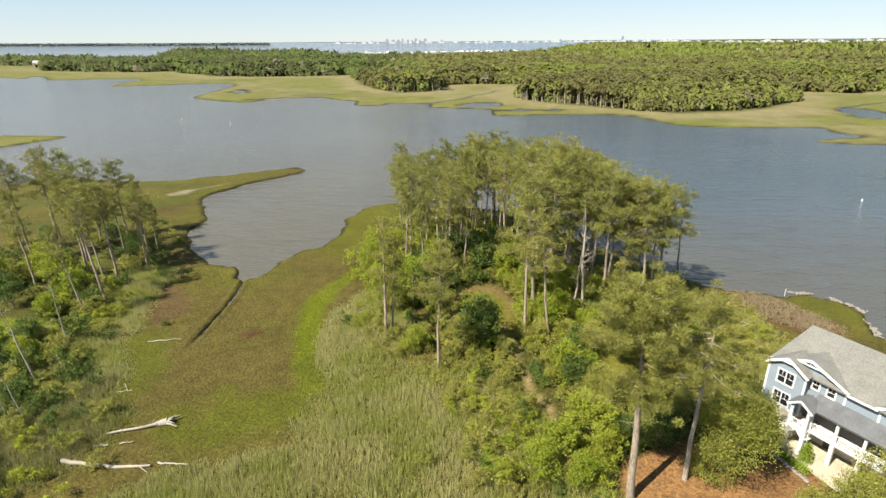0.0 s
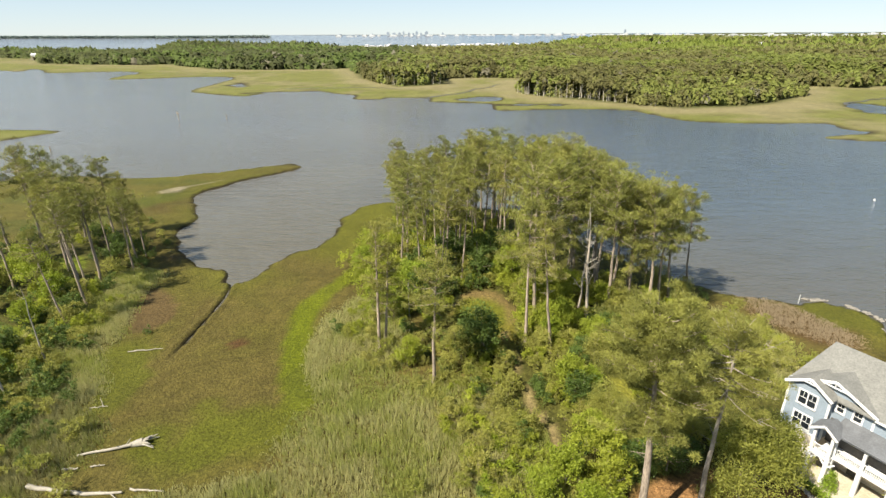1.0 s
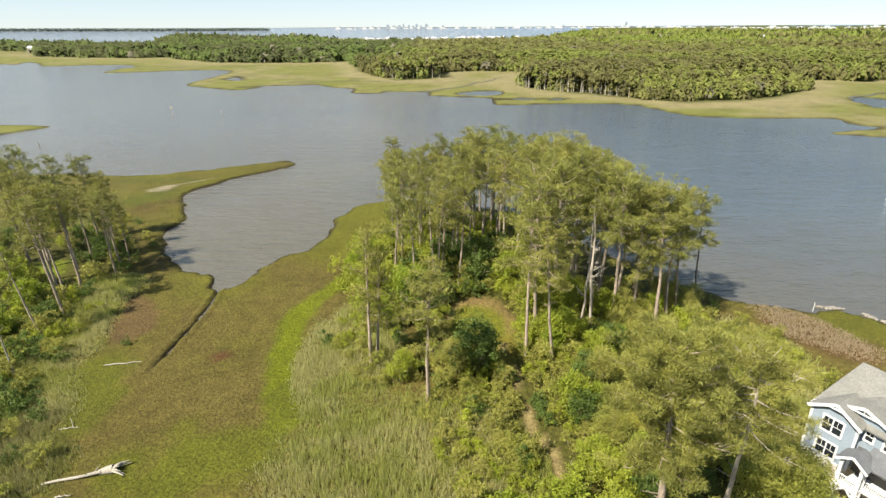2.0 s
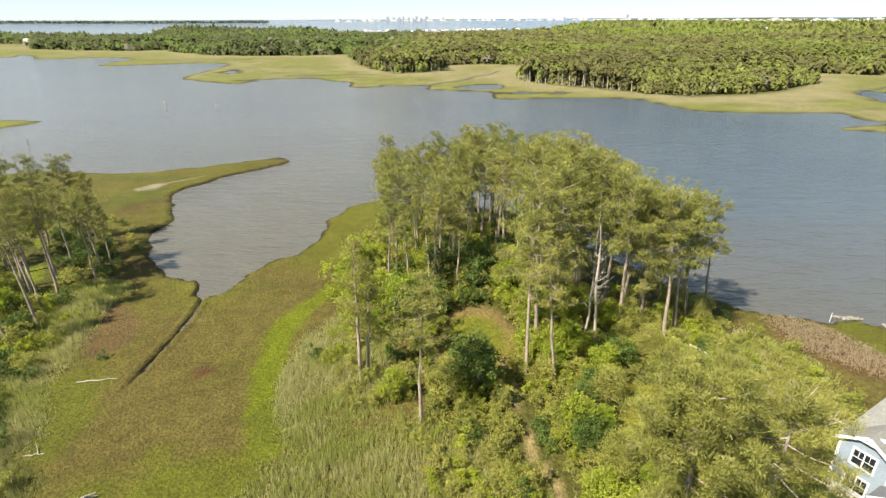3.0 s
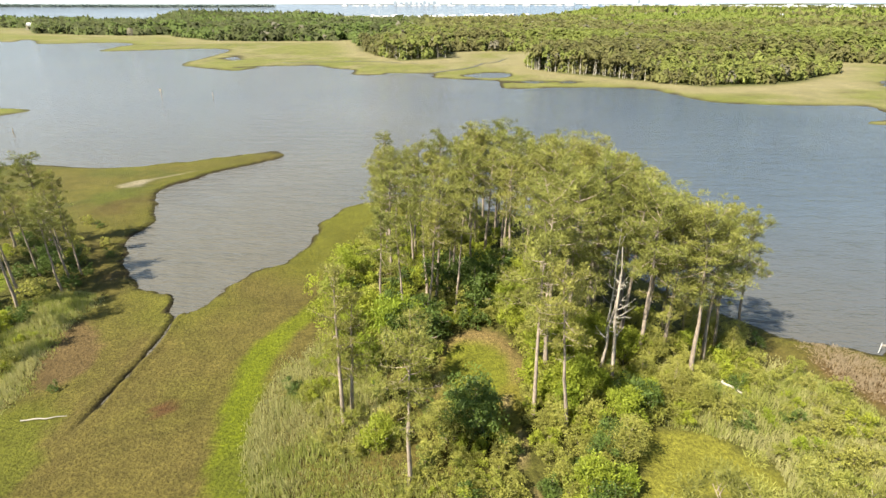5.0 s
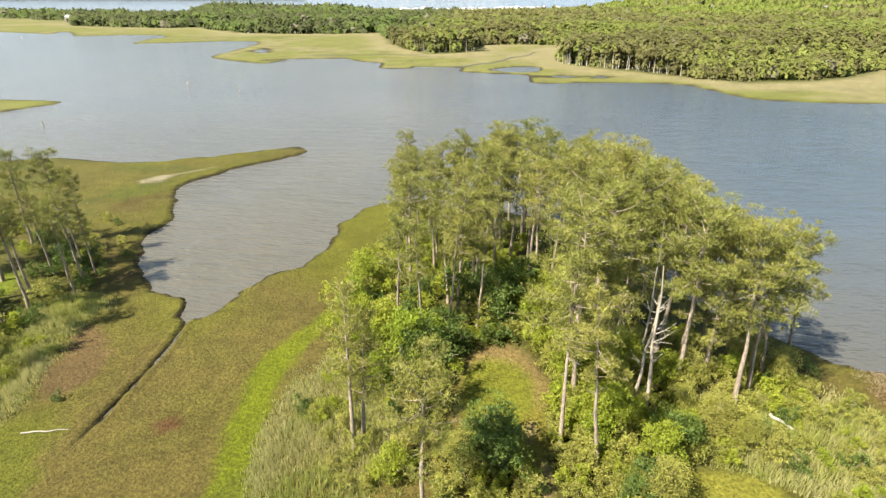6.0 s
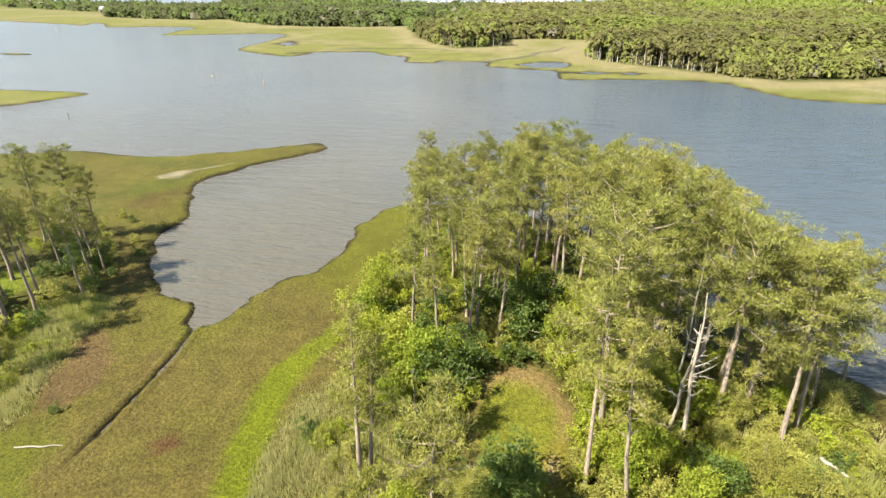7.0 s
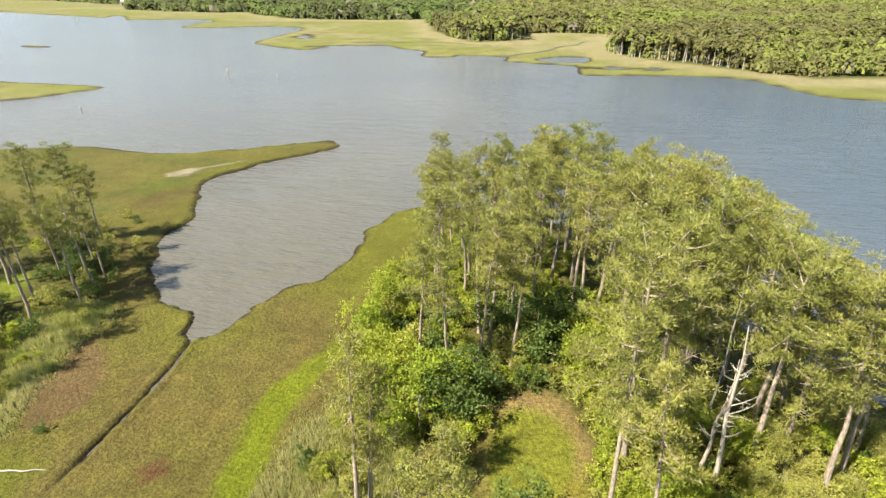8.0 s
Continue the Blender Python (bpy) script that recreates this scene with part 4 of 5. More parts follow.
# ---- far woods ----
def woods(name, n, r0, r1, per, trunks, seed):
    """Trees of the far woods: a cluster of leaf faces for each crown, with pale trunks where they show."""
    r = np.random.default_rng(seed)
    rad, th = np.exp(np.log(r0) + (np.log(r1) - np.log(r0)) * r.random(n)), (r.random(n) - 0.5) * 2.1
    x, y = rad * np.sin(th), rad * np.cos(th)
    k = inside(x, y, WOODS_EDGE) + (fbm(x, y, 40, 71) - 0.5) * 30 > 0
    thin = (oval(x, y, -55, 580, 60, 110, 0) > 0) & (r.random(n) < 0.3)
    x, y, rad = x[k & ~thin], y[k & ~thin], rad[k & ~thin]
    m = len(x)
    gap = np.clip(rad / 165, 2.1, 14)
    crown = gap * (0.7 + 0.7 * r.random(m) ** 1.5)
    tall = 9.5 + 9 * fbm(x, y, 60, 73) + 4 * r.random(m) ** 2
    tall *= 1 - 0.42 * ease(rad, 800, 1900)
    tall = np.where(oval(x, y, 190, 400, 120, 60, 20) > 0, tall * 0.75, tall)
    base = land_height(x, y)
    deep = tall * (0.34 + 0.16 * r.random(m))
    open_stand = ((x > 40) & (x < 110) & (y < 470)) | ((x > -75) & (x < -12) & (y < 570))
    rim = (inside(x, y, WOODS_EDGE) < 45) & (r.random(m) < np.where(open_stand, 0.35, 0.96))
    tall = np.where(open_stand, tall * 1.1, tall)
    deep = np.where(open_stand, deep * 0.6, deep)
    deep, tall = np.where(rim, tall * 0.42, deep), np.where(rim, tall * (0.55 + 0.35 * r.random(m)), tall)
    p = r.normal(size=(m, per, 3))
    p /= np.linalg.norm(p, axis=2)[..., None]
    p[..., 2] = np.abs(p[..., 2]) * 1.2 - 0.35 - 0.4 * rim[:, None]
    c = np.stack([x, y, base + tall - deep * 0.8], 1)
    pos = c[:, None] + p * np.stack([crown, crown, deep], 1)[:, None] * (0.65 + 0.4 * r.random((m, per, 1)))
    out = p + r.normal(size=(m, per, 3)) * 0.26 + (0, 0, 0.5)
    d = np.cross(out, r.normal(size=(m, per, 3)))
    d /= np.linalg.norm(d, axis=2)[..., None]
    side = np.cross(d, out)
    side /= np.linalg.norm(side, axis=2)[..., None]
    q = (crown * 3.8 / math.sqrt(per))[:, None, None] * (0.7 + 0.6 * r.random((m, per, 1)))
    v = np.stack([pos - side * q * 0.6, pos + side * q * 0.6, pos + d * q * 1.2], 2).reshape(-1, 3)
    kind, patch = r.random(m), fbm(x, y, 120, 75)
    tint = np.where((kind < 0.62)[:, None], (0.142, 0.136, 0.052), (0.155, 0.158, 0.05)) * (0.74 + 0.5 * r.random((m, 1)))
    leafy = ease(patch + 0.25 * (kind - 0.5), 0.55, 0.66)[:, None]
    tint = tint * (1 - leafy) + leafy * np.array((0.175, 0.20, 0.05)) * (0.85 + 0.3 * r.random((m, 1)))
    grey = (kind > 0.985)[:, None]
    sunny = (oval(x, y, 205, 415, 95, 60, 15) > 0)[:, None] & (r.random((m, 1)) < 0.6)
    tint = np.where(sunny, np.array((0.19, 0.21, 0.055)) * (0.8 + 0.4 * r.random((m, 1))), tint) * 1.03
    dark_pines = (ease(-x, 40, 130) * ease(y, 620, 700))[:, None]
    tint = tint * (1 - dark_pines * np.array((0.38, 0.27, 0.2)))
    glade = (ease(x - 0.12 * y, 0, 120) * ease(rad, 800, 1200) * ease(fbm(x, y, 160, 78), 0.42, 0.56))[:, None]
    tint = tint * (1 - glade) + glade * np.array((0.17, 0.205, 0.042))
    tint = np.where(grey, (0.20, 0.185, 0.13), tint)
    col = np.repeat(tint[:, None] * (0.95 + 0.1 * r.random((m, per, 1))), 3, 1).reshape(-1, 3)
    nv = p * (0.45, 0.45, 0.5) + (0, 0, 0.7) + 0.12 * r.normal(size=p.shape)
    nv /= np.linalg.norm(nv, axis=2)[..., None]
    ob = put(name, np_mesh(name, v, np.arange(len(v)).reshape(-1, 3), col, normals=np.repeat(nv.reshape(-1, 3), 3, 0)), WOODS)
    tagged(ob, "mixed pine and leafy woods beyond the marsh", "woods", kind="stuff")
    if trunks:
        e = (inside(x, y, WOODS_EDGE) < np.where(open_stand, 40, 22)) & (r.random(m) < np.where(open_stand, 1.0, 0.35))
        tx, ty, tz, tt = x[e], y[e], base[e], tall[e]
        jit = r.normal(size=(len(tx), 2)) * 0.5
        w = 0.16
        a = np.stack([tx - w, ty, tz - 0.2], 1)
        b = np.stack([tx + w, ty - w, tz - 0.2], 1)
        cc = np.stack([tx + w, ty + w, tz - 0.2], 1)
        top = np.stack([tx + jit[:, 0], ty + jit[:, 1], tz + tt * 0.9], 1)
        v = np.stack([a, b, cc, top], 1).reshape(-1, 3)
        i = np.arange(len(tx))[:, None] * 4
        f = np.concatenate([i + (0, 1, 3), i + (1, 2, 3), i + (2, 0, 3)])
        ob = put("woods_trunks", np_mesh("woods_trunks", v, f, np.tile((0.5, 0.46, 0.38), (len(v), 1))), WOODS)
        tagged(ob, "pale thin trunks along the woods' edge", "trunks", kind="stuff")


woods("near_woods", 38000, 340, 760, 36, True, 81)
woods("middle_woods", 22000, 640, 1500, 16, True, 82)
woods("distant_woods", 12000, 1400, 3850, 14, False, 83)


def creek(pts, wide):
    """A narrow tidal gut: a ribbon of dark mud that winds through the marsh."""
    p = np.array(pts, dtype=float)
    k = np.linspace(0, len(p) - 1, 40)
    q = np.stack([np.interp(k, np.arange(len(p)), p[:, i]) for i in range(2)], 1)
    q += np.stack([fbm(q[:, 0], q[:, 1], 14, 55) - 0.5, fbm(q[:, 0], q[:, 1], 14, 58) - 0.5], 1) * 9
    d = np.gradient(q, axis=0)
    side = np.stack([-d[:, 1], d[:, 0]], 1) / np.linalg.norm(d, axis=1)[:, None] * wide * np.linspace(1, 0.4, 40)[:, None]
    v = np.concatenate([q - side, q + side])
    v = np.column_stack([v, land_height(v[:, 0], v[:, 1]).clip(0.05) + 0.14])
    i = np.arange(39)
    tagged(put("tidal_creek", np_mesh("tidal_creek", v, np.stack([i, i + 1, i + 41, i + 40], 1)), MUD), "narrow muddy creek winding through the marsh", "creek", kind="structure")


MUD = surface("dark_mud", (0.035, 0.032, 0.022), (0.055, 0.05, 0.036), 0.3, 0.5, 0.02)
for pts in CREEKS:
    creek(pts, 1.5)


# ---- the house ----
SIDING = surface("blue_grey_siding", (0.18, 0.22, 0.265), (0.20, 0.24, 0.285), 0.7, 0.6, 0.004, 14)
WHITE = surface("white_trim_paint", (0.52, 0.52, 0.52), (0.58, 0.58, 0.57), 0.8, 0.5, 0.002, 10)
SHINGLE = surface("grey_shingles", (0.115, 0.114, 0.106), (0.145, 0.143, 0.132), 0.6, 0.9, 0.02, 9)
SLATE = surface("dark_porch_shingles", (0.075, 0.078, 0.085), (0.10, 0.105, 0.115), 0.8, 0.85, 0.02, 9)
GLASS, _nt, _b = node_mat("window_glass")
_b.inputs["Base Color"].default_value, _b.inputs["Roughness"].default_value = (0.015, 0.018, 0.022, 1), 0.04
BEIGE = surface("beige_garage_wall", (0.50, 0.44, 0.36), (0.56, 0.50, 0.42), 0.8, 0.8, 0.003, 10)
CONCRETE = surface("pale_concrete", (0.30, 0.265, 0.195), (0.36, 0.32, 0.245), 0.5, 0.9, 0.01, 10)
STONE = surface("weathered_stone", (0.13, 0.118, 0.10), (0.23, 0.21, 0.18), 1.2, 0.9, 0.03, 6)
# dark tone stands in for shade: porch back, door grooves, behind the panes
SHADOWED = surface("shadowed_boards", (0.07, 0.065, 0.06), (0.10, 0.09, 0.08), 0.9, 0.8, 0.003, 8)


def box(bm, x0, x1, y0, y1, z0, z1, bevel=0.0):
    m = Matrix.Translation(((x0 + x1) / 2, (y0 + y1) / 2, (z0 + z1) / 2)) @ Matrix.Diagonal((x1 - x0, y1 - y0, z1 - z0, 1))
    made = bmesh.ops.create_cube(bm, size=1, matrix=m)
    if bevel:
        bmesh.ops.bevel(bm, geom=list({e for v in made["verts"] for e in v.link_edges}), offset=bevel, segments=1, affect="EDGES")


def solid(bm, pts, push):
    """A slab from a flat outline, pushed along a vector."""
    a = [bm.verts.new(p) for p in pts]
    b = [bm.verts.new(Vector(p) + Vector(push)) for p in pts]
    bm.faces.new(a[::-1])
    bm.faces.new(b)
    for i in range(len(a)):
        j = (i + 1) % len(a)
        bm.faces.new((a[i], a[j], b[j], b[i]))
    bmesh.ops.recalc_face_normals(bm, faces=bm.faces)


def beam(bm, a, b, wide, high):
    """A straight board from a to b."""
    a, b = Vector(a), Vector(b)
    q = (b - a).to_track_quat("Y", "Z").to_matrix().to_4x4()
    m = Matrix.Translation((a + b) / 2) @ q @ Matrix.Diagonal((wide, (b - a).length, high, 1))
    bmesh.ops.create_cube(bm, size=1, matrix=m)


def boxed(name, mat, parent, dims, bevel=0.0, label=""):
    bm = bmesh.new()
    box(bm, *dims, bevel)
    return part(name, bm, mat, parent, label)


def beamed(name, mat, parent, a, b, wide, high, label=""):
    bm = bmesh.new()
    beam(bm, a, b, wide, high)
    return part(name, bm, mat, parent, label)


def slab(name, mat, parent, pts, push, label=""):
    bm = bmesh.new()
    solid(bm, pts, push)
    return part(name, bm, mat, parent, label)


def sash(parent, u, z, w, h, v, lights=2):
    """A white-framed window on the front wall at v: trim, sill, meeting rail, muntins and panes."""
    win = boxed("window", SHADOWED, parent, (u - w / 2, u + w / 2, v - 0.02, v + 0.03, z, z + h))
    t = 0.16
    bm = bmesh.new()
    box(bm, u - w / 2 - t, u + w / 2 + t, v - 0.07, v - 0.003, z + h, z + h + t)
    box(bm, u - w / 2 - t, u - w / 2, v - 0.07, v - 0.003, z, z + h)
    box(bm, u + w / 2, u + w / 2 + t, v - 0.07, v - 0.003, z, z + h)
    part("window_frame", bm, WHITE, win)
    boxed("window_sill", WHITE, win, (u - w / 2 - t, u + w / 2 + t, v - 0.11, v - 0.003, z - t, z))
    n = lights
    for i in range(n):
        a, b = u - w / 2 + w * i / n, u - w / 2 + w * (i + 1) / n
        boxed("pane", GLASS, win, (a + 0.05, b - 0.05, v - 0.035, v - 0.024, z + 0.05, z + h / 2 - 0.03))
        boxed("pane", GLASS, win, (a + 0.05, b - 0.05, v - 0.035, v - 0.024, z + h / 2 + 0.03, z + h - 0.05))
        boxed("muntin", WHITE, win, ((a + b) / 2 - 0.02, (a + b) / 2 + 0.02, v - 0.05, v - 0.037, z + h / 2, z + h - 0.05))
        if i:
            boxed("mullion", WHITE, win, (a - 0.06, a + 0.06, v - 0.06, v - 0.021, z, z + h))
    boxed("meeting_rail", WHITE, win, (u - w / 2, u + w / 2, v - 0.053, v - 0.021, z + h / 2 - 0.03, z + h / 2 + 0.03))
    return win


def gable(house, u0, u1, v, top, eave, back, um=None):
    """A front gable: wall triangle, two roof slabs that run back into the main roof, white rakes and a truss ornament."""
    um = um or (u0 + u1) / 2
    slab("gable_wall", SIDING, house, [(u0, v, eave), (u1, v, eave), (um, v, top)], (0, 0.2, 0))
    for a, s in ((u0, -1), (u1, 1)):
        over = 0.35 * s
        drop = (top - eave) / abs(a - um) * 0.35
        slab("gable_roof", SHINGLE, house, [(um, v - 0.4, top + 0.1), (a + over, v - 0.4, eave - drop + 0.1), (a + over, v + 0.6, eave - drop + 0.1), (um, back, top + 0.1)], (0, 0, 0.12))
        beamed("rake_board", WHITE, house, (um, v - 0.43, top + 0.06), (a + over, v - 0.43, eave - drop + 0.06), 0.06, 0.3)
    w = (u1 - u0) * 0.17
    k = (top - eave) / (u1 - um)
    beamed("truss", WHITE, house, (um - w, v - 0.41, top - k * w), (um + w, v - 0.41, top - k * w), 0.08, 0.14)
    beamed("truss", WHITE, house, (um, v - 0.41, top - k * w), (um, v - 0.41, top), 0.08, 0.14)


def build_house():
    house = tagged(new("house"), "raised blue-grey coastal house with white porch and grey roof", "house")
    L, D, EAVE, RIDGE = 17.0, 10.4, 8.1, 11.1
    boxed("lower_wall", BEIGE, house, (0.1, L - 0.1, 0.9, D, -0.6, 3.0))
    boxed("wall", SIDING, house, (0, L, 0, D, 3.0, EAVE))
    boxed("bay_wall", SIDING, house, (0, 4.1, -1.0, 0.0, 3.0, EAVE))
    boxed("bay_base", BEIGE, house, (0.1, 4.0, -0.9, 0.9, -0.6, 3.0))
    m = D / 2
    low = EAVE - 0.28
    slab("roof", SHINGLE, house, [(-0.45, -0.5, low), (L + 0.45, -0.5, low), (L - 0.6, m, RIDGE), (0.7, m, RIDGE)], (0, 0, 0.16))
    slab("roof", SHINGLE, house, [(0.7, m, RIDGE), (L - 0.6, m, RIDGE), (L + 0.45, D + 0.5, low), (-0.45, D + 0.5, low)], (0, 0, 0.16))
    slab("hip_roof", SHINGLE, house, [(-0.45, -0.5, low), (0.7, m, RIDGE), (-0.45, D + 0.5, low)], (0, 0, 0.16))
    slab("hip_roof", SHINGLE, house, [(L + 0.45, -0.5, low), (L + 0.45, D + 0.5, low), (L - 0.6, m, RIDGE)], (0, 0, 0.16))
    boxed("fascia", WHITE, house, (-0.5, -0.45, -0.5, D + 0.5, low - 0.1, low + 0.14))
    gable(house, 0.05, 7.7, 0.0, 9.75, EAVE, 3.0, 3.9)
    gable(house, 0.0, 4.1, -1.0, 9.35, EAVE, 2.2)
    gable(house, 10.9, 16.7, -0.02, 9.7, EAVE, 2.9)
    boxed("fascia", WHITE, house, (7.9, 10.8, -0.56, -0.5, EAVE - 0.34, EAVE - 0.1))
    for u, v in ((0.0, -1.0), (4.1, -1.0), (7.7, 0.0), (10.9, -0.02), (16.9, 0.0)):
        boxed("corner_board", WHITE, house, (u - 0.11, u + 0.11, v - 0.03, v + 0.15, 3.0, EAVE - 0.05))
    boxed("corner_board", WHITE, house, (-0.03, 0.1, -0.8, -0.6, 3.0, EAVE - 0.05))
    boxed("belt_board", WHITE, house, (-0.02, 4.12, -1.03, -0.98, 2.85, 3.1))
    sash(house, 2.05, 6.05, 1.7, 1.5, -1.0)
    sash(house, 2.05, 3.35, 1.7, 1.5, -1.0)
    sash(house, 4.75, 6.6, 0.62, 1.05, 0.0, 1)
    sash(house, 6.35, 6.5, 0.72, 1.05, 0.0, 1)
    sash(house, 13.8, 6.4, 1.6, 1.4, -0.02)
    # porch
    P0, P1, F = 4.6, 16.9, 2.7
    boxed("porch_floor", WHITE, house, (P0, P1, -2.0, 0.0, F - 0.3, F), 0.02)
    boxed("porch_floor", WHITE, house, (P0 - 0.5, P0 + 1.5, -2.9, -2.0, F - 0.3, F), 0.02)
    slab("porch_roof", SLATE, house, [(P0 + 0.75, -2.4, 5.4), (P1 + 0.3, -2.4, 5.4), (P1 + 0.3, -0.01, 6.2), (P0 + 0.75, -0.01, 6.2)], (0, 0, 0.13))
    for s in (-1, 1):
        slab("entry_roof", SLATE, house, [(P0 + 0.5, -3.2, 6.3), (P0 + 0.5 + s * 1.35, -3.2, 5.35), (P0 + 0.5 + s * 1.35, -1.05, 5.35), (P0 + 0.5, -1.05, 6.3)], (0, 0, 0.13))
        beamed("rake_board", WHITE, house, (P0 + 0.5, -3.23, 6.28), (P0 + 0.5 + s * 1.35, -3.23, 5.33), 0.06, 0.24)
    beamed("porch_beam", WHITE, house, (P0, -1.95, 5.25), (P1, -1.95, 5.25), 0.22, 0.32)
    boxed("porch_back_wall", SHADOWED, house, (4.2, 16.8, -0.05, -0.004, F, 5.6), label="dark porch wall and doors, its shade painted in")
    posts = [(P0 - 0.35, -2.75), (P0 + 1.35, -2.75), (P0 + 1.35, -1.9), (P0 + 3.9, -1.9), (P0 + 6.5, -1.9), (P0 + 9.1, -1.9), (P1 - 0.15, -1.9)]
    for u, v in posts:
        boxed("porch_post", WHITE, house, (u - 0.14, u + 0.14, v - 0.14, v + 0.14, F, 5.3), 0.02)
        boxed("lower_post", WHITE, house, (u - 0.2, u + 0.2, v - 0.2, v + 0.2, -0.5, F - 0.3), 0.02)
    for u, v in posts[:2]:
        for s in (-1, 1):
            beamed("brace", WHITE, house, (u + s * 0.7, v, F - 0.35), (u, v, F - 1.1), 0.1, 0.16)
    stock = None
    for (a, va), (b, vb) in (((P0 - 0.35, -2.75), (P0 + 1.35, -2.75)), ((P0 + 1.35, -1.9), (P0 + 3.9, -1.9)), ((P0 + 3.9, -1.9), (P0 + 6.5, -1.9)), ((P0 + 6.5, -1.9), (P0 + 9.1, -1.9)), ((P0 + 9.1, -1.9), (P1 - 0.15, -1.9))):
        rail = beamed("railing", WHITE, house, (a, va, F + 1.0), (b, vb, F + 1.0), 0.1, 0.08, "white porch railing with balusters")
        beamed("bottom_rail", WHITE, rail, (a, va, F + 0.14), (b, vb, F + 0.14), 0.08, 0.07)
        for i in range(1, int((b - a) / 0.16)):
            if stock is None:
                bm = bmesh.new()
                box(bm, -0.022, 0.022, -0.022, 0.022, 0.15, 0.98)
                ob = part("baluster", bm, WHITE, rail)
                stock = ob.data
            else:
                ob = new("baluster", stock)
                ob.parent = rail
            ob.location = (a + i * 0.16, va, F)
    door = boxed("garage_door", BEIGE, house, (8.2, 12.6, 0.84, 0.9, -0.4, 2.2), label="wide beige garage door")
    for i in range(1, 4):
        boxed("door_groove", SHADOWED, door, (8.2, 12.6, 0.83, 0.845, i * 0.62 - 0.015, i * 0.62 + 0.015))
    boxed("lower_door", SHADOWED, house, (6.6, 7.6, 0.86, 0.9, -0.4, 1.8), label="dark entry door under the porch")
    house.matrix_world = HOUSE
    return house


HOUSE = pose(36.7 + 0.855 * 1.0, 56.8 + 0.52 * 1.0, 1.4, 0, 0, -58.7)
build_house()


def at_house(u, v, z=0.0):
    return HOUSE @ Vector((u, v, z))


# driveway, edging stones, hedge and clipped bush before the porch
drive = slab("driveway", CONCRETE, None, [(3.6, -3.2, 0), (8.6, -4.4, 0), (17, -5.6, 0), (17, 0.85, 0), (3.6, 0.85, 0)], (0, 0, 0.07))
drive.matrix_world = HOUSE @ pose(0, 0, -0.4)
tagged(drive, "pale concrete drive beneath the raised porch", "driveway", kind="structure")
sr = np.random.default_rng(91)


def boulder(name, size, seed, mat, squash=0.65):
    r = np.random.default_rng(seed)
    bm = bmesh.new()
    bmesh.ops.create_icosphere(bm, subdivisions=1, radius=1)
    for v in bm.verts:
        v.co *= 0.8 + 0.35 * r.random()
        v.co.x, v.co.y, v.co.z = v.co.x * size, v.co.y * size * 0.8, v.co.z * size * squash
    return part(name, bm, mat)


ROCKS = [tagged(boulder("edging_stone", 0.36, 201 + i, STONE, 0.5), "grey block of the garden edging", "stone") for i in range(3)]
for i in range(13):
    p = at_house(3.6 + i * 0.42, -4.85 - 0.1 * i + sr.normal() * 0.06, -0.3)
    tagged(copy_thing(ROCKS[i % 3], Matrix.Translation(p) @ pose(0, 0, 0, 0, 0, -70 + sr.normal() * 15)), group="edging stones")
RIP = [tagged(boulder("shore_rock", 0.55, 211 + i, STONE, 0.6), "pale rock of the shore protection", "rock") for i in range(4)]
for pts, n in ((((61.8, 94.6), (65.5, 94.2)), 22), (((67.6, 92.8), (70.6, 87.2)), 40), (((68.3, 84.6), (66.8, 77.6), (69, 74)), 70)):
    pts = np.array(pts)
    for i in range(n):
        s = i / n * (len(pts) - 1)
        a = pts[int(s)] + (pts[int(s) + 1] - pts[int(s)]) * (s - int(s)) + sr.normal(size=2) * (0.35, 0.3)
        p = Matrix.Translation((a[0], a[1], 0.12)) @ pose(0, 0, 0, sr.normal() * 15, sr.normal() * 15, sr.random() * 360) @ Matrix.Diagonal((*(0.35 + 0.6 * sr.random(2)), 0.4 + 0.3 * sr.random(), 1))
        tagged(copy_thing(RIP[i % 4], p), group="shore rocks")
for m in ROCKS + RIP:
    discard(m)

HEDGE = leaf_mat("hedge_leaves", (0.17, 0.24, 0.025), (0.19, 0.26, 0.03), 0.3)


def clipped(name, cells, size, label):
    """A clipped bush: leaf clumps filling a shaped volume."""
    r = np.random.default_rng(95)
    root = new(name)
    put("stem", np_mesh("stem", *tube([(0, 0, 0), (0, 0, 0.3), (0, 0, 0.8)], (0.06, 0.05, 0.03))), BARK, root)
    v, f, t = leaves(r, np.array(cells), np.full(len(cells), size), 34, 0.16, 0.11, 0.9, 0.2, 0.7)
    put("foliage", np_mesh("foliage", v, f, t), HEDGE, root)
    return tagged(root, label, "hedge")


cone = clipped("clipped_bush", [(0.62 * (1 - h / 2.6) * math.cos(a) * 0.9, 0.62 * (1 - h / 2.6) * math.sin(a) * 0.9, 0.25 + h) for h in np.linspace(0, 1.9, 7) for a in np.arange(0, 6.2, 1.05)], 0.34, "clipped bright green cone-shaped bush by the porch")
cone.matrix_world = HOUSE @ pose(6.9, -3.3, -0.38)
hedge = clipped("low_hedge", [(u, v, 0.3 + 0.2 * (abs(v) < 0.3)) for u in np.arange(0, 3.6, 0.4) for v in (-0.35, 0, 0.35)], 0.36, "low bright green hedge along the drive")
hedge.matrix_world = HOUSE @ pose(5.0, -4.35, -0.38, 0, 0, -12)

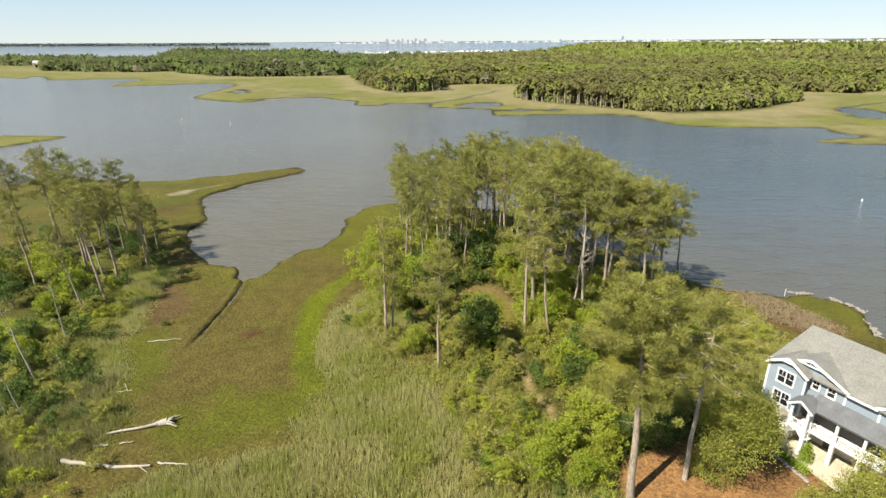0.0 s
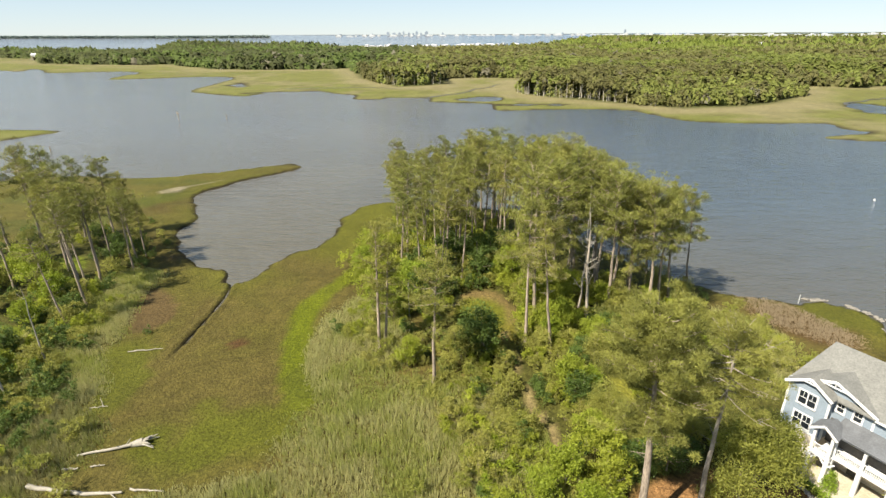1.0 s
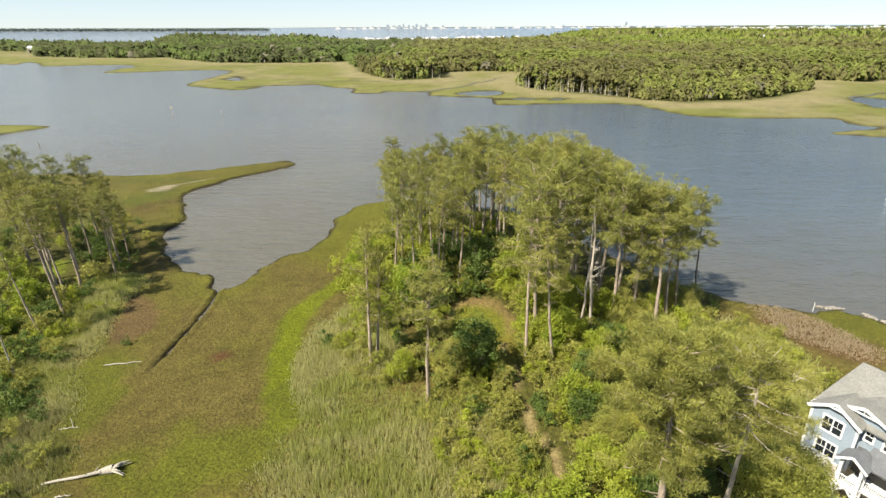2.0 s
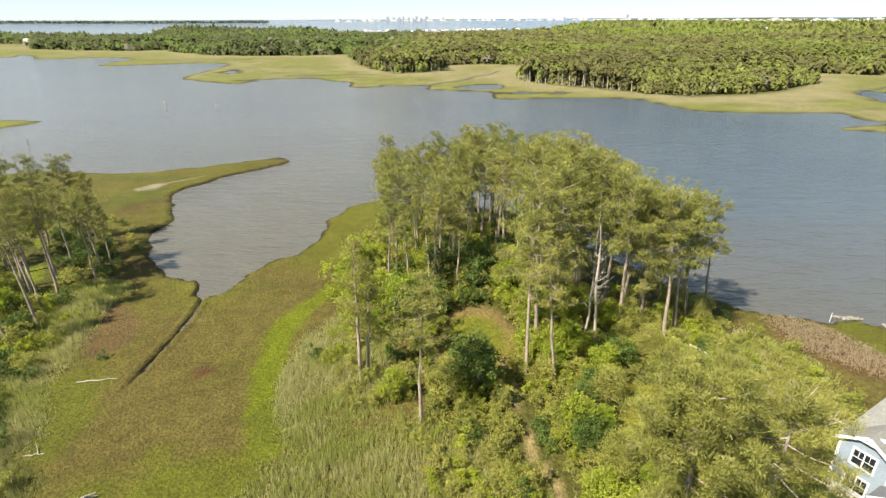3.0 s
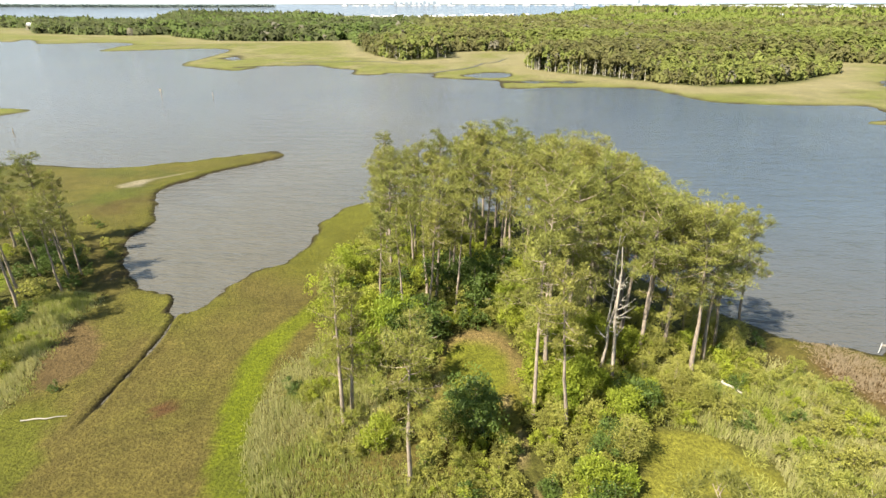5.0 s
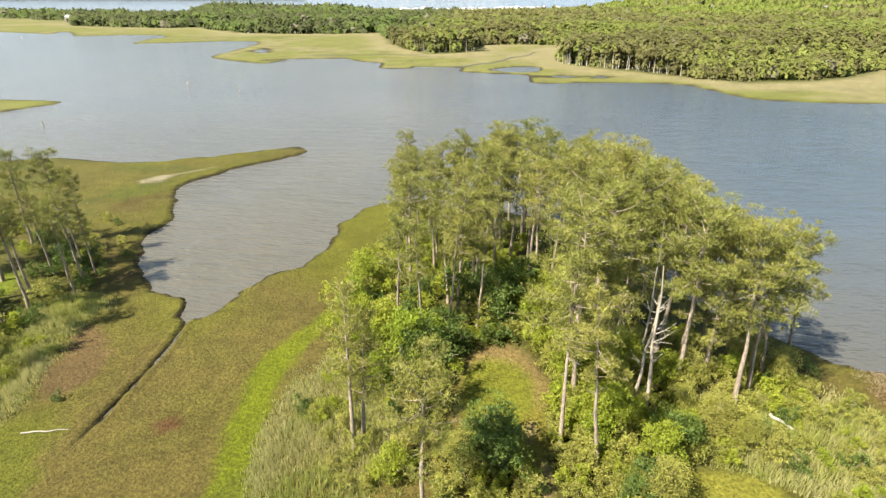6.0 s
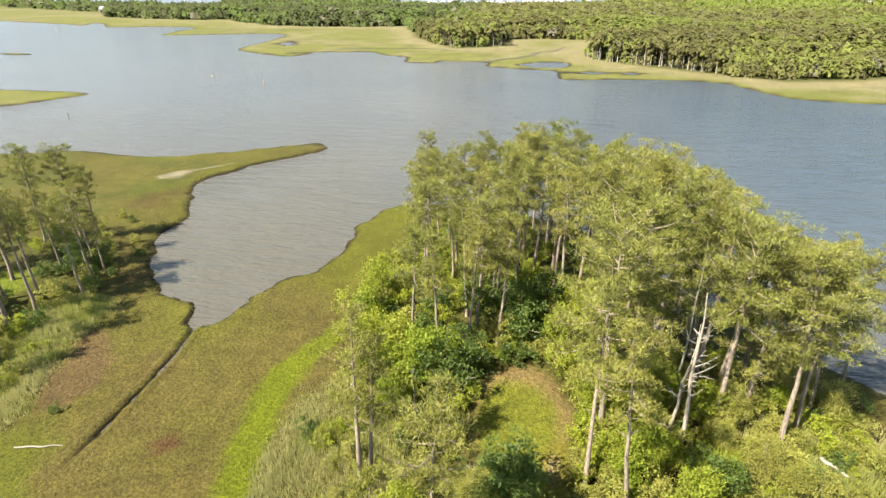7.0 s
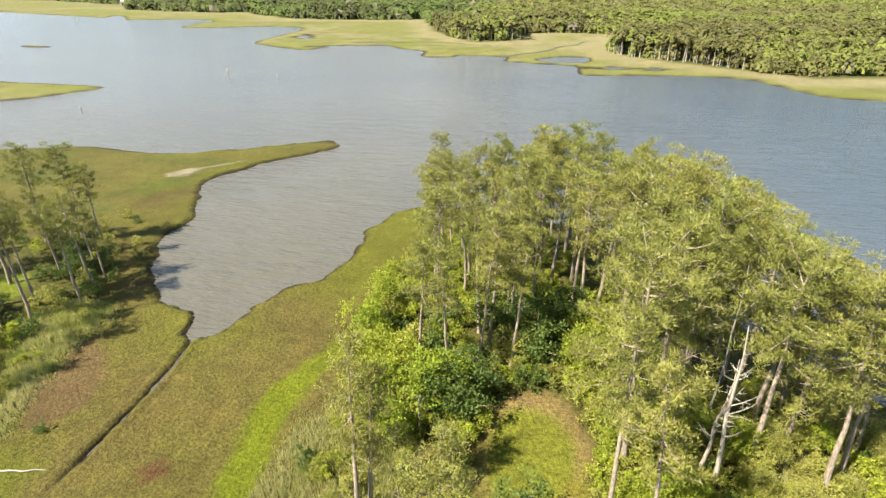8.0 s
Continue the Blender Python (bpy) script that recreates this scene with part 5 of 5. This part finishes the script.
# ---- driftwood and fallen trunks ----
def log(pts, radii, label, snags=0, seed=0):
    r = np.random.default_rng(seed)
    root = new("driftwood_log")
    p = np.array(pts, dtype=float)
    k = np.linspace(0, len(p) - 1, 9)
    q = np.stack([np.interp(k, np.arange(len(p)), p[:, i]) for i in range(3)], 1)
    q[1:-1] += r.normal(size=(7, 3)) * (0.07, 0.07, 0.03)
    rr = np.interp(k, np.arange(len(radii)), radii)
    put("trunk", np_mesh("trunk", *tube(q, rr, 7), smooth=True), DEAD, root)
    for i in range(snags):
        b = q[1 + int(r.random() * 7)]
        put("limb", np_mesh("limb", *tube(curve_to(b, b + r.normal(size=3) * (0.8, 0.6, 0.25) + (0, 0, 0.3), 0, 4), (0.07, 0.05, 0.04, 0.02), 5)), DEAD, root)
    return tagged(root, label, "driftwood", group="driftwood")


log([(-41.9, 52.7, 0.6), (-39, 53.6, 0.65), (-36.6, 54.4, 0.8)], (0.13, 0.17, 0.2), "long bleached driftwood log on the marsh", 3, 1)
log([(-44.2, 48.2, 0.6), (-41, 47.6, 0.6), (-37, 47.4, 0.6), (-33.8, 47.7, 0.65)], (0.3, 0.22, 0.2, 0.12), "long bleached trunk lying in the reeds", 4, 2)
log([(-33.2, 48.2, 0.6), (-31.5, 48.1, 0.6), (-29.6, 48.0, 0.6)], (0.14, 0.1, 0.06), "thin bleached branch on the marsh", 1, 3)
log([(-42.3, 50.7, 0.55), (-40.6, 50.9, 0.55)], (0.13, 0.1), "short bleached driftwood piece", 0, 4)
log([(-39.4, 51.2, 0.55), (-38.0, 51.5, 0.55)], (0.1, 0.05), "short bleached driftwood branch", 0, 5)
log([(-48.6, 73.9, 0.55), (-46, 74.4, 0.55), (-43.8, 75.0, 0.5)], (0.1, 0.09, 0.05), "thin pale pole lying in the marsh", 0, 6)
log([(-56, 85.2, 0.6), (-55.2, 85.4, 0.6)], (0.09, 0.07), "small pale driftwood piece", 0, 7)
log([(35.0, 84.3, 1.1), (36.4, 82.0, 1.15)], (0.2, 0.16), "bleached log among the shrubs", 0, 8)
log([(-46, 61, 0.5), (-43.8, 61.4, 0.5)], (0.08, 0.05), "bleached branch among the reeds", 1, 9)
# upturned root plate with splayed bleached roots
stump = tagged(new("driftwood_stump"), "bleached upturned stump with splayed roots", "driftwood", group="driftwood")
put("core", np_mesh("core", *tube([(-0.9, 0, 0.3), (-0.2, 0, 0.45), (0.5, 0.05, 0.5)], (0.3, 0.42, 0.5), 8), smooth=True), DEAD, stump)
for i in range(14):
    a = i / 14 * 6.283 + sr.normal() * 0.2
    tip = (0.6 + 1.1 * abs(math.cos(a)) + 0.4 * sr.random(), 0.9 * math.cos(a) + sr.normal() * 0.1, 0.5 + 0.5 * math.sin(a))
    put("root", np_mesh("root", *tube(curve_to((0.2, 0.1 * math.cos(a), 0.45), tip, 0.1), (0.2, 0.16, 0.11, 0.07, 0.03), 5)), DEAD, stump)
stump.matrix_world = pose(-36.0, 54.7, 0.3, 0, 0, 12)

# ---- posts, markers, boat ----
POST = surface("weathered_post", (0.20, 0.17, 0.13), (0.30, 0.26, 0.21), 1.5, 0.9, 0.01, 6)


def channel_marker(x, y, tall, board):
    root = tagged(new("channel_marker"), "dark wooden channel marker standing in the water", "marker", group="channel markers")
    put("pile", np_mesh("pile", *tube([(0, 0, -1.4), (0, 0, tall / 2), (0, 0, tall)], (0.2, 0.19, 0.17), 8)), POST, root)
    if board:
        boxed("board", POST, root, (-0.55, 0.55, -0.25, -0.2, tall - 1.2, tall - 0.1))
    root.location = (x, y, 0)


for x, y, tall, board in ((-156, 306, 4.6, True), (-129, 306, 3.0, False), (-514, 613, 5.0, True), (-168, 222, 2.0, False)):
    channel_marker(x, y, tall, board)
post = tagged(new("white_post"), "thin white post at the grassy shore", "post")
put("shaft", np_mesh("shaft", *tube([(0, 0, -0.2), (0, 0, 0.8), (0, 0, 1.5)], (0.05, 0.05, 0.045), 6)), WHITE, post)
post.location = (60.0, 93.0, 0.3)
buoy = tagged(new("buoy"), "small white mooring buoy on the open creek", "buoy")
put("float", np_mesh("float", *tube([(0, 0, -0.5), (0, 0, -0.2), (0, 0, 0.3), (0, 0, 0.55)], (0.1, 0.42, 0.42, 0.15), 10), smooth=True), WHITE, buoy)
put("mast", np_mesh("mast", *tube([(0, 0, 0.5), (0.03, 0, 0.8), (0.05, 0, 1.15)], (0.14, 0.1, 0.06), 6)), WHITE, buoy)
buoy.matrix_world = pose(117, 157, 0) @ Matrix.Scale(0.65, 4)

# ---- grey outbuilding half hidden in the left grove ----
shed = tagged(new("cottage"), "blue-grey cottage half hidden behind the grove", "house")
boxed("wall", SIDING, shed, (-5, 5, -3.5, 3.5, 0, 3.2))
for s in (-1, 1):
    slab("roof", SHINGLE, shed, [(-5.4, 0, 5.6), (5.4, 0, 5.6), (5.4, s * 4.0, 2.9), (-5.4, s * 4.0, 2.9)], (0, 0, 0.15))
sash(shed, 0.5, 1.0, 1.6, 1.3, -3.5)
boxed("door", WHITE, shed, (2.6, 3.5, -3.56, -3.5, 0, 2.05))
boxed("chimney", WHITE, shed, (-2, -1.2, 0.4, 1.2, 4.5, 7.0), 0.03)
shed.matrix_world = pose(-95, 93, 0.6, 0, 0, 20)


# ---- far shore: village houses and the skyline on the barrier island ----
# distance haze is mixed into these wall and roof colours
HAZE_WHITE = surface("hazed_far_walls", (0.36, 0.38, 0.40), (0.47, 0.48, 0.49), 0.02, 0.8)
HAZE_ROOF = surface("hazed_far_roofs", (0.30, 0.30, 0.32), (0.42, 0.41, 0.42), 0.02, 0.9)
HAZE_TOWER = surface("hazed_tower_walls", (0.19, 0.23, 0.28), (0.25, 0.29, 0.34), 0.01, 0.7)
fr = np.random.default_rng(97)


def far_house(w, d, h):
    root = tagged(new("far_house"), "small white house of the village across the woods", "house", group="village houses")
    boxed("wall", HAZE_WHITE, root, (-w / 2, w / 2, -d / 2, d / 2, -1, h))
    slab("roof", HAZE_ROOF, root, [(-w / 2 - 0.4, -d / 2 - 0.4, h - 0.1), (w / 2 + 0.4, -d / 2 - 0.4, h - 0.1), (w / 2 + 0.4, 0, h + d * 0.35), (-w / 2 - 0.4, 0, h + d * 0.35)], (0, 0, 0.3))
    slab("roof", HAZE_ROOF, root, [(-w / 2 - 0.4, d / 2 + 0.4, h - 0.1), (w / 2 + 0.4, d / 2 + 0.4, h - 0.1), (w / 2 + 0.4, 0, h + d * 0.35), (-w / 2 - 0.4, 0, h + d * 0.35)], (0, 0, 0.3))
    for u in (-w * 0.28, 0, w * 0.28):
        boxed("window", GLASS, root, (u - 0.7, u + 0.7, -d / 2 - 0.05, -d / 2 + 0.05, h * 0.45, h * 0.75))
    return root


def site(x, y):
    return float(land_height(np.array([float(x)]), np.array([float(y)]))[0])


proto = far_house(15, 11, 9)
for i in range(84):
    if fr.random() < 0.62:
        x, y = -330 + 280 * fr.random(), 1580 + 330 * fr.random()
    else:
        x = -20 + 200 * fr.random()
        y = 1800 + 200 * fr.random()
    copy_thing(proto, pose(x, y, site(x, y) + 0.9, 0, 0, fr.normal() * 25) @ Matrix.Scale(0.42 + 0.38 * fr.random(), 4))
for x, y, s, z in ((-835, 1100, 0.75, 0.7), (-800, 1075, 0.6, 0.5), (-325, 765, 0.5, 0.4), (-519, 1126, 0.9, 0.8), (-441, 1145, 0.8, 0.7), (-470, 1120, 0.7, 0.6), (768, 1523, 1.2, 1.1), (800, 1540, 1.0, 0.9)):
    copy_thing(proto, pose(x, y, site(x, y) + z, 0, 0, fr.normal() * 25) @ Matrix.Scale(s, 4))
discard(proto)


def far_tower(w, d, h, mat):
    root = tagged(new("far_tower"), "pale high-rise block on the hazy skyline", "building", group="skyline buildings")
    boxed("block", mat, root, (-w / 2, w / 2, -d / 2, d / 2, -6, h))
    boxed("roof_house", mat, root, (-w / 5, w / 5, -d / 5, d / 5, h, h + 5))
    return root


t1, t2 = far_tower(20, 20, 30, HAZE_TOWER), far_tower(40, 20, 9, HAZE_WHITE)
R = 4780


def on_skyline(px, master, sx, sz, r=R, tall=1.0):
    a = math.atan((px - 784) / 958) + 0.035
    x, y = r * math.sin(a), r * math.cos(a)
    z = float(lift(np.array([x]), np.array([y]))[0])
    tagged(copy_thing(master, Matrix.Translation((x, y, z)) @ Matrix.Diagonal((sx, 1, sz * tall, 1))))


for px, sx, sz in ((626, 1.0, 0.9), (636, 1.2, 0.7), (645, 1.0, 0.75), (652, 0.6, 0.95), (661, 0.8, 0.75), (668, 0.7, 0.6), (674, 1.0, 1.0), (681, 0.6, 0.7), (690, 1.3, 0.95), (717, 0.7, 0.7), (600, 0.7, 0.5), (1011, 0.7, 1.2), (750, 0.8, 0.4), (912, 0.7, 0.6), (545, 1.0, 0.45)):
    on_skyline(px, t1, sx, sz, tall=1.0)
for i in range(90):
    px = 540 + 1060 * (i + fr.random()) / 90
    on_skyline(px, t2, 0.5 + 0.9 * fr.random(), 0.45 + 0.75 * fr.random() ** 2, 4700 - 500 * ease(px, 1050, 1250) * fr.random())
for px, sx, sz in ((1238, 2.2, 1.6), (1320, 1.8, 1.5), (1497, 1.4, 1.6), (1300, 1.5, 1.0)):
    on_skyline(px, t2, sx, sz, 4300)
discard(t1)
discard(t2)

# tree line of the far coast, with haze mixed into its grey-green leaf colour
fx, fy = [], []
for _ in range(2600):
    fx.append(-4200 + 2750 * fr.random())
fx = np.array(fx)
fy = np.interp(fx, (-4000, -3300, -2700, -2000, -1560), (3230, 3630, 3880, 4080, 4280)) + 60 * fr.random(len(fx))
cent = np.stack([fx, fy, lift(fx, fy) + 5], 1)
v, f, tint = leaves(fr, cent, np.full(len(fx), 13.0), 9, 9, 8, 0.5, 0.3)
FAR_TREES = leaf_mat("hazed_coast_trees", (0.15, 0.19, 0.17), (0.15, 0.19, 0.17), 0.1, 0.9)
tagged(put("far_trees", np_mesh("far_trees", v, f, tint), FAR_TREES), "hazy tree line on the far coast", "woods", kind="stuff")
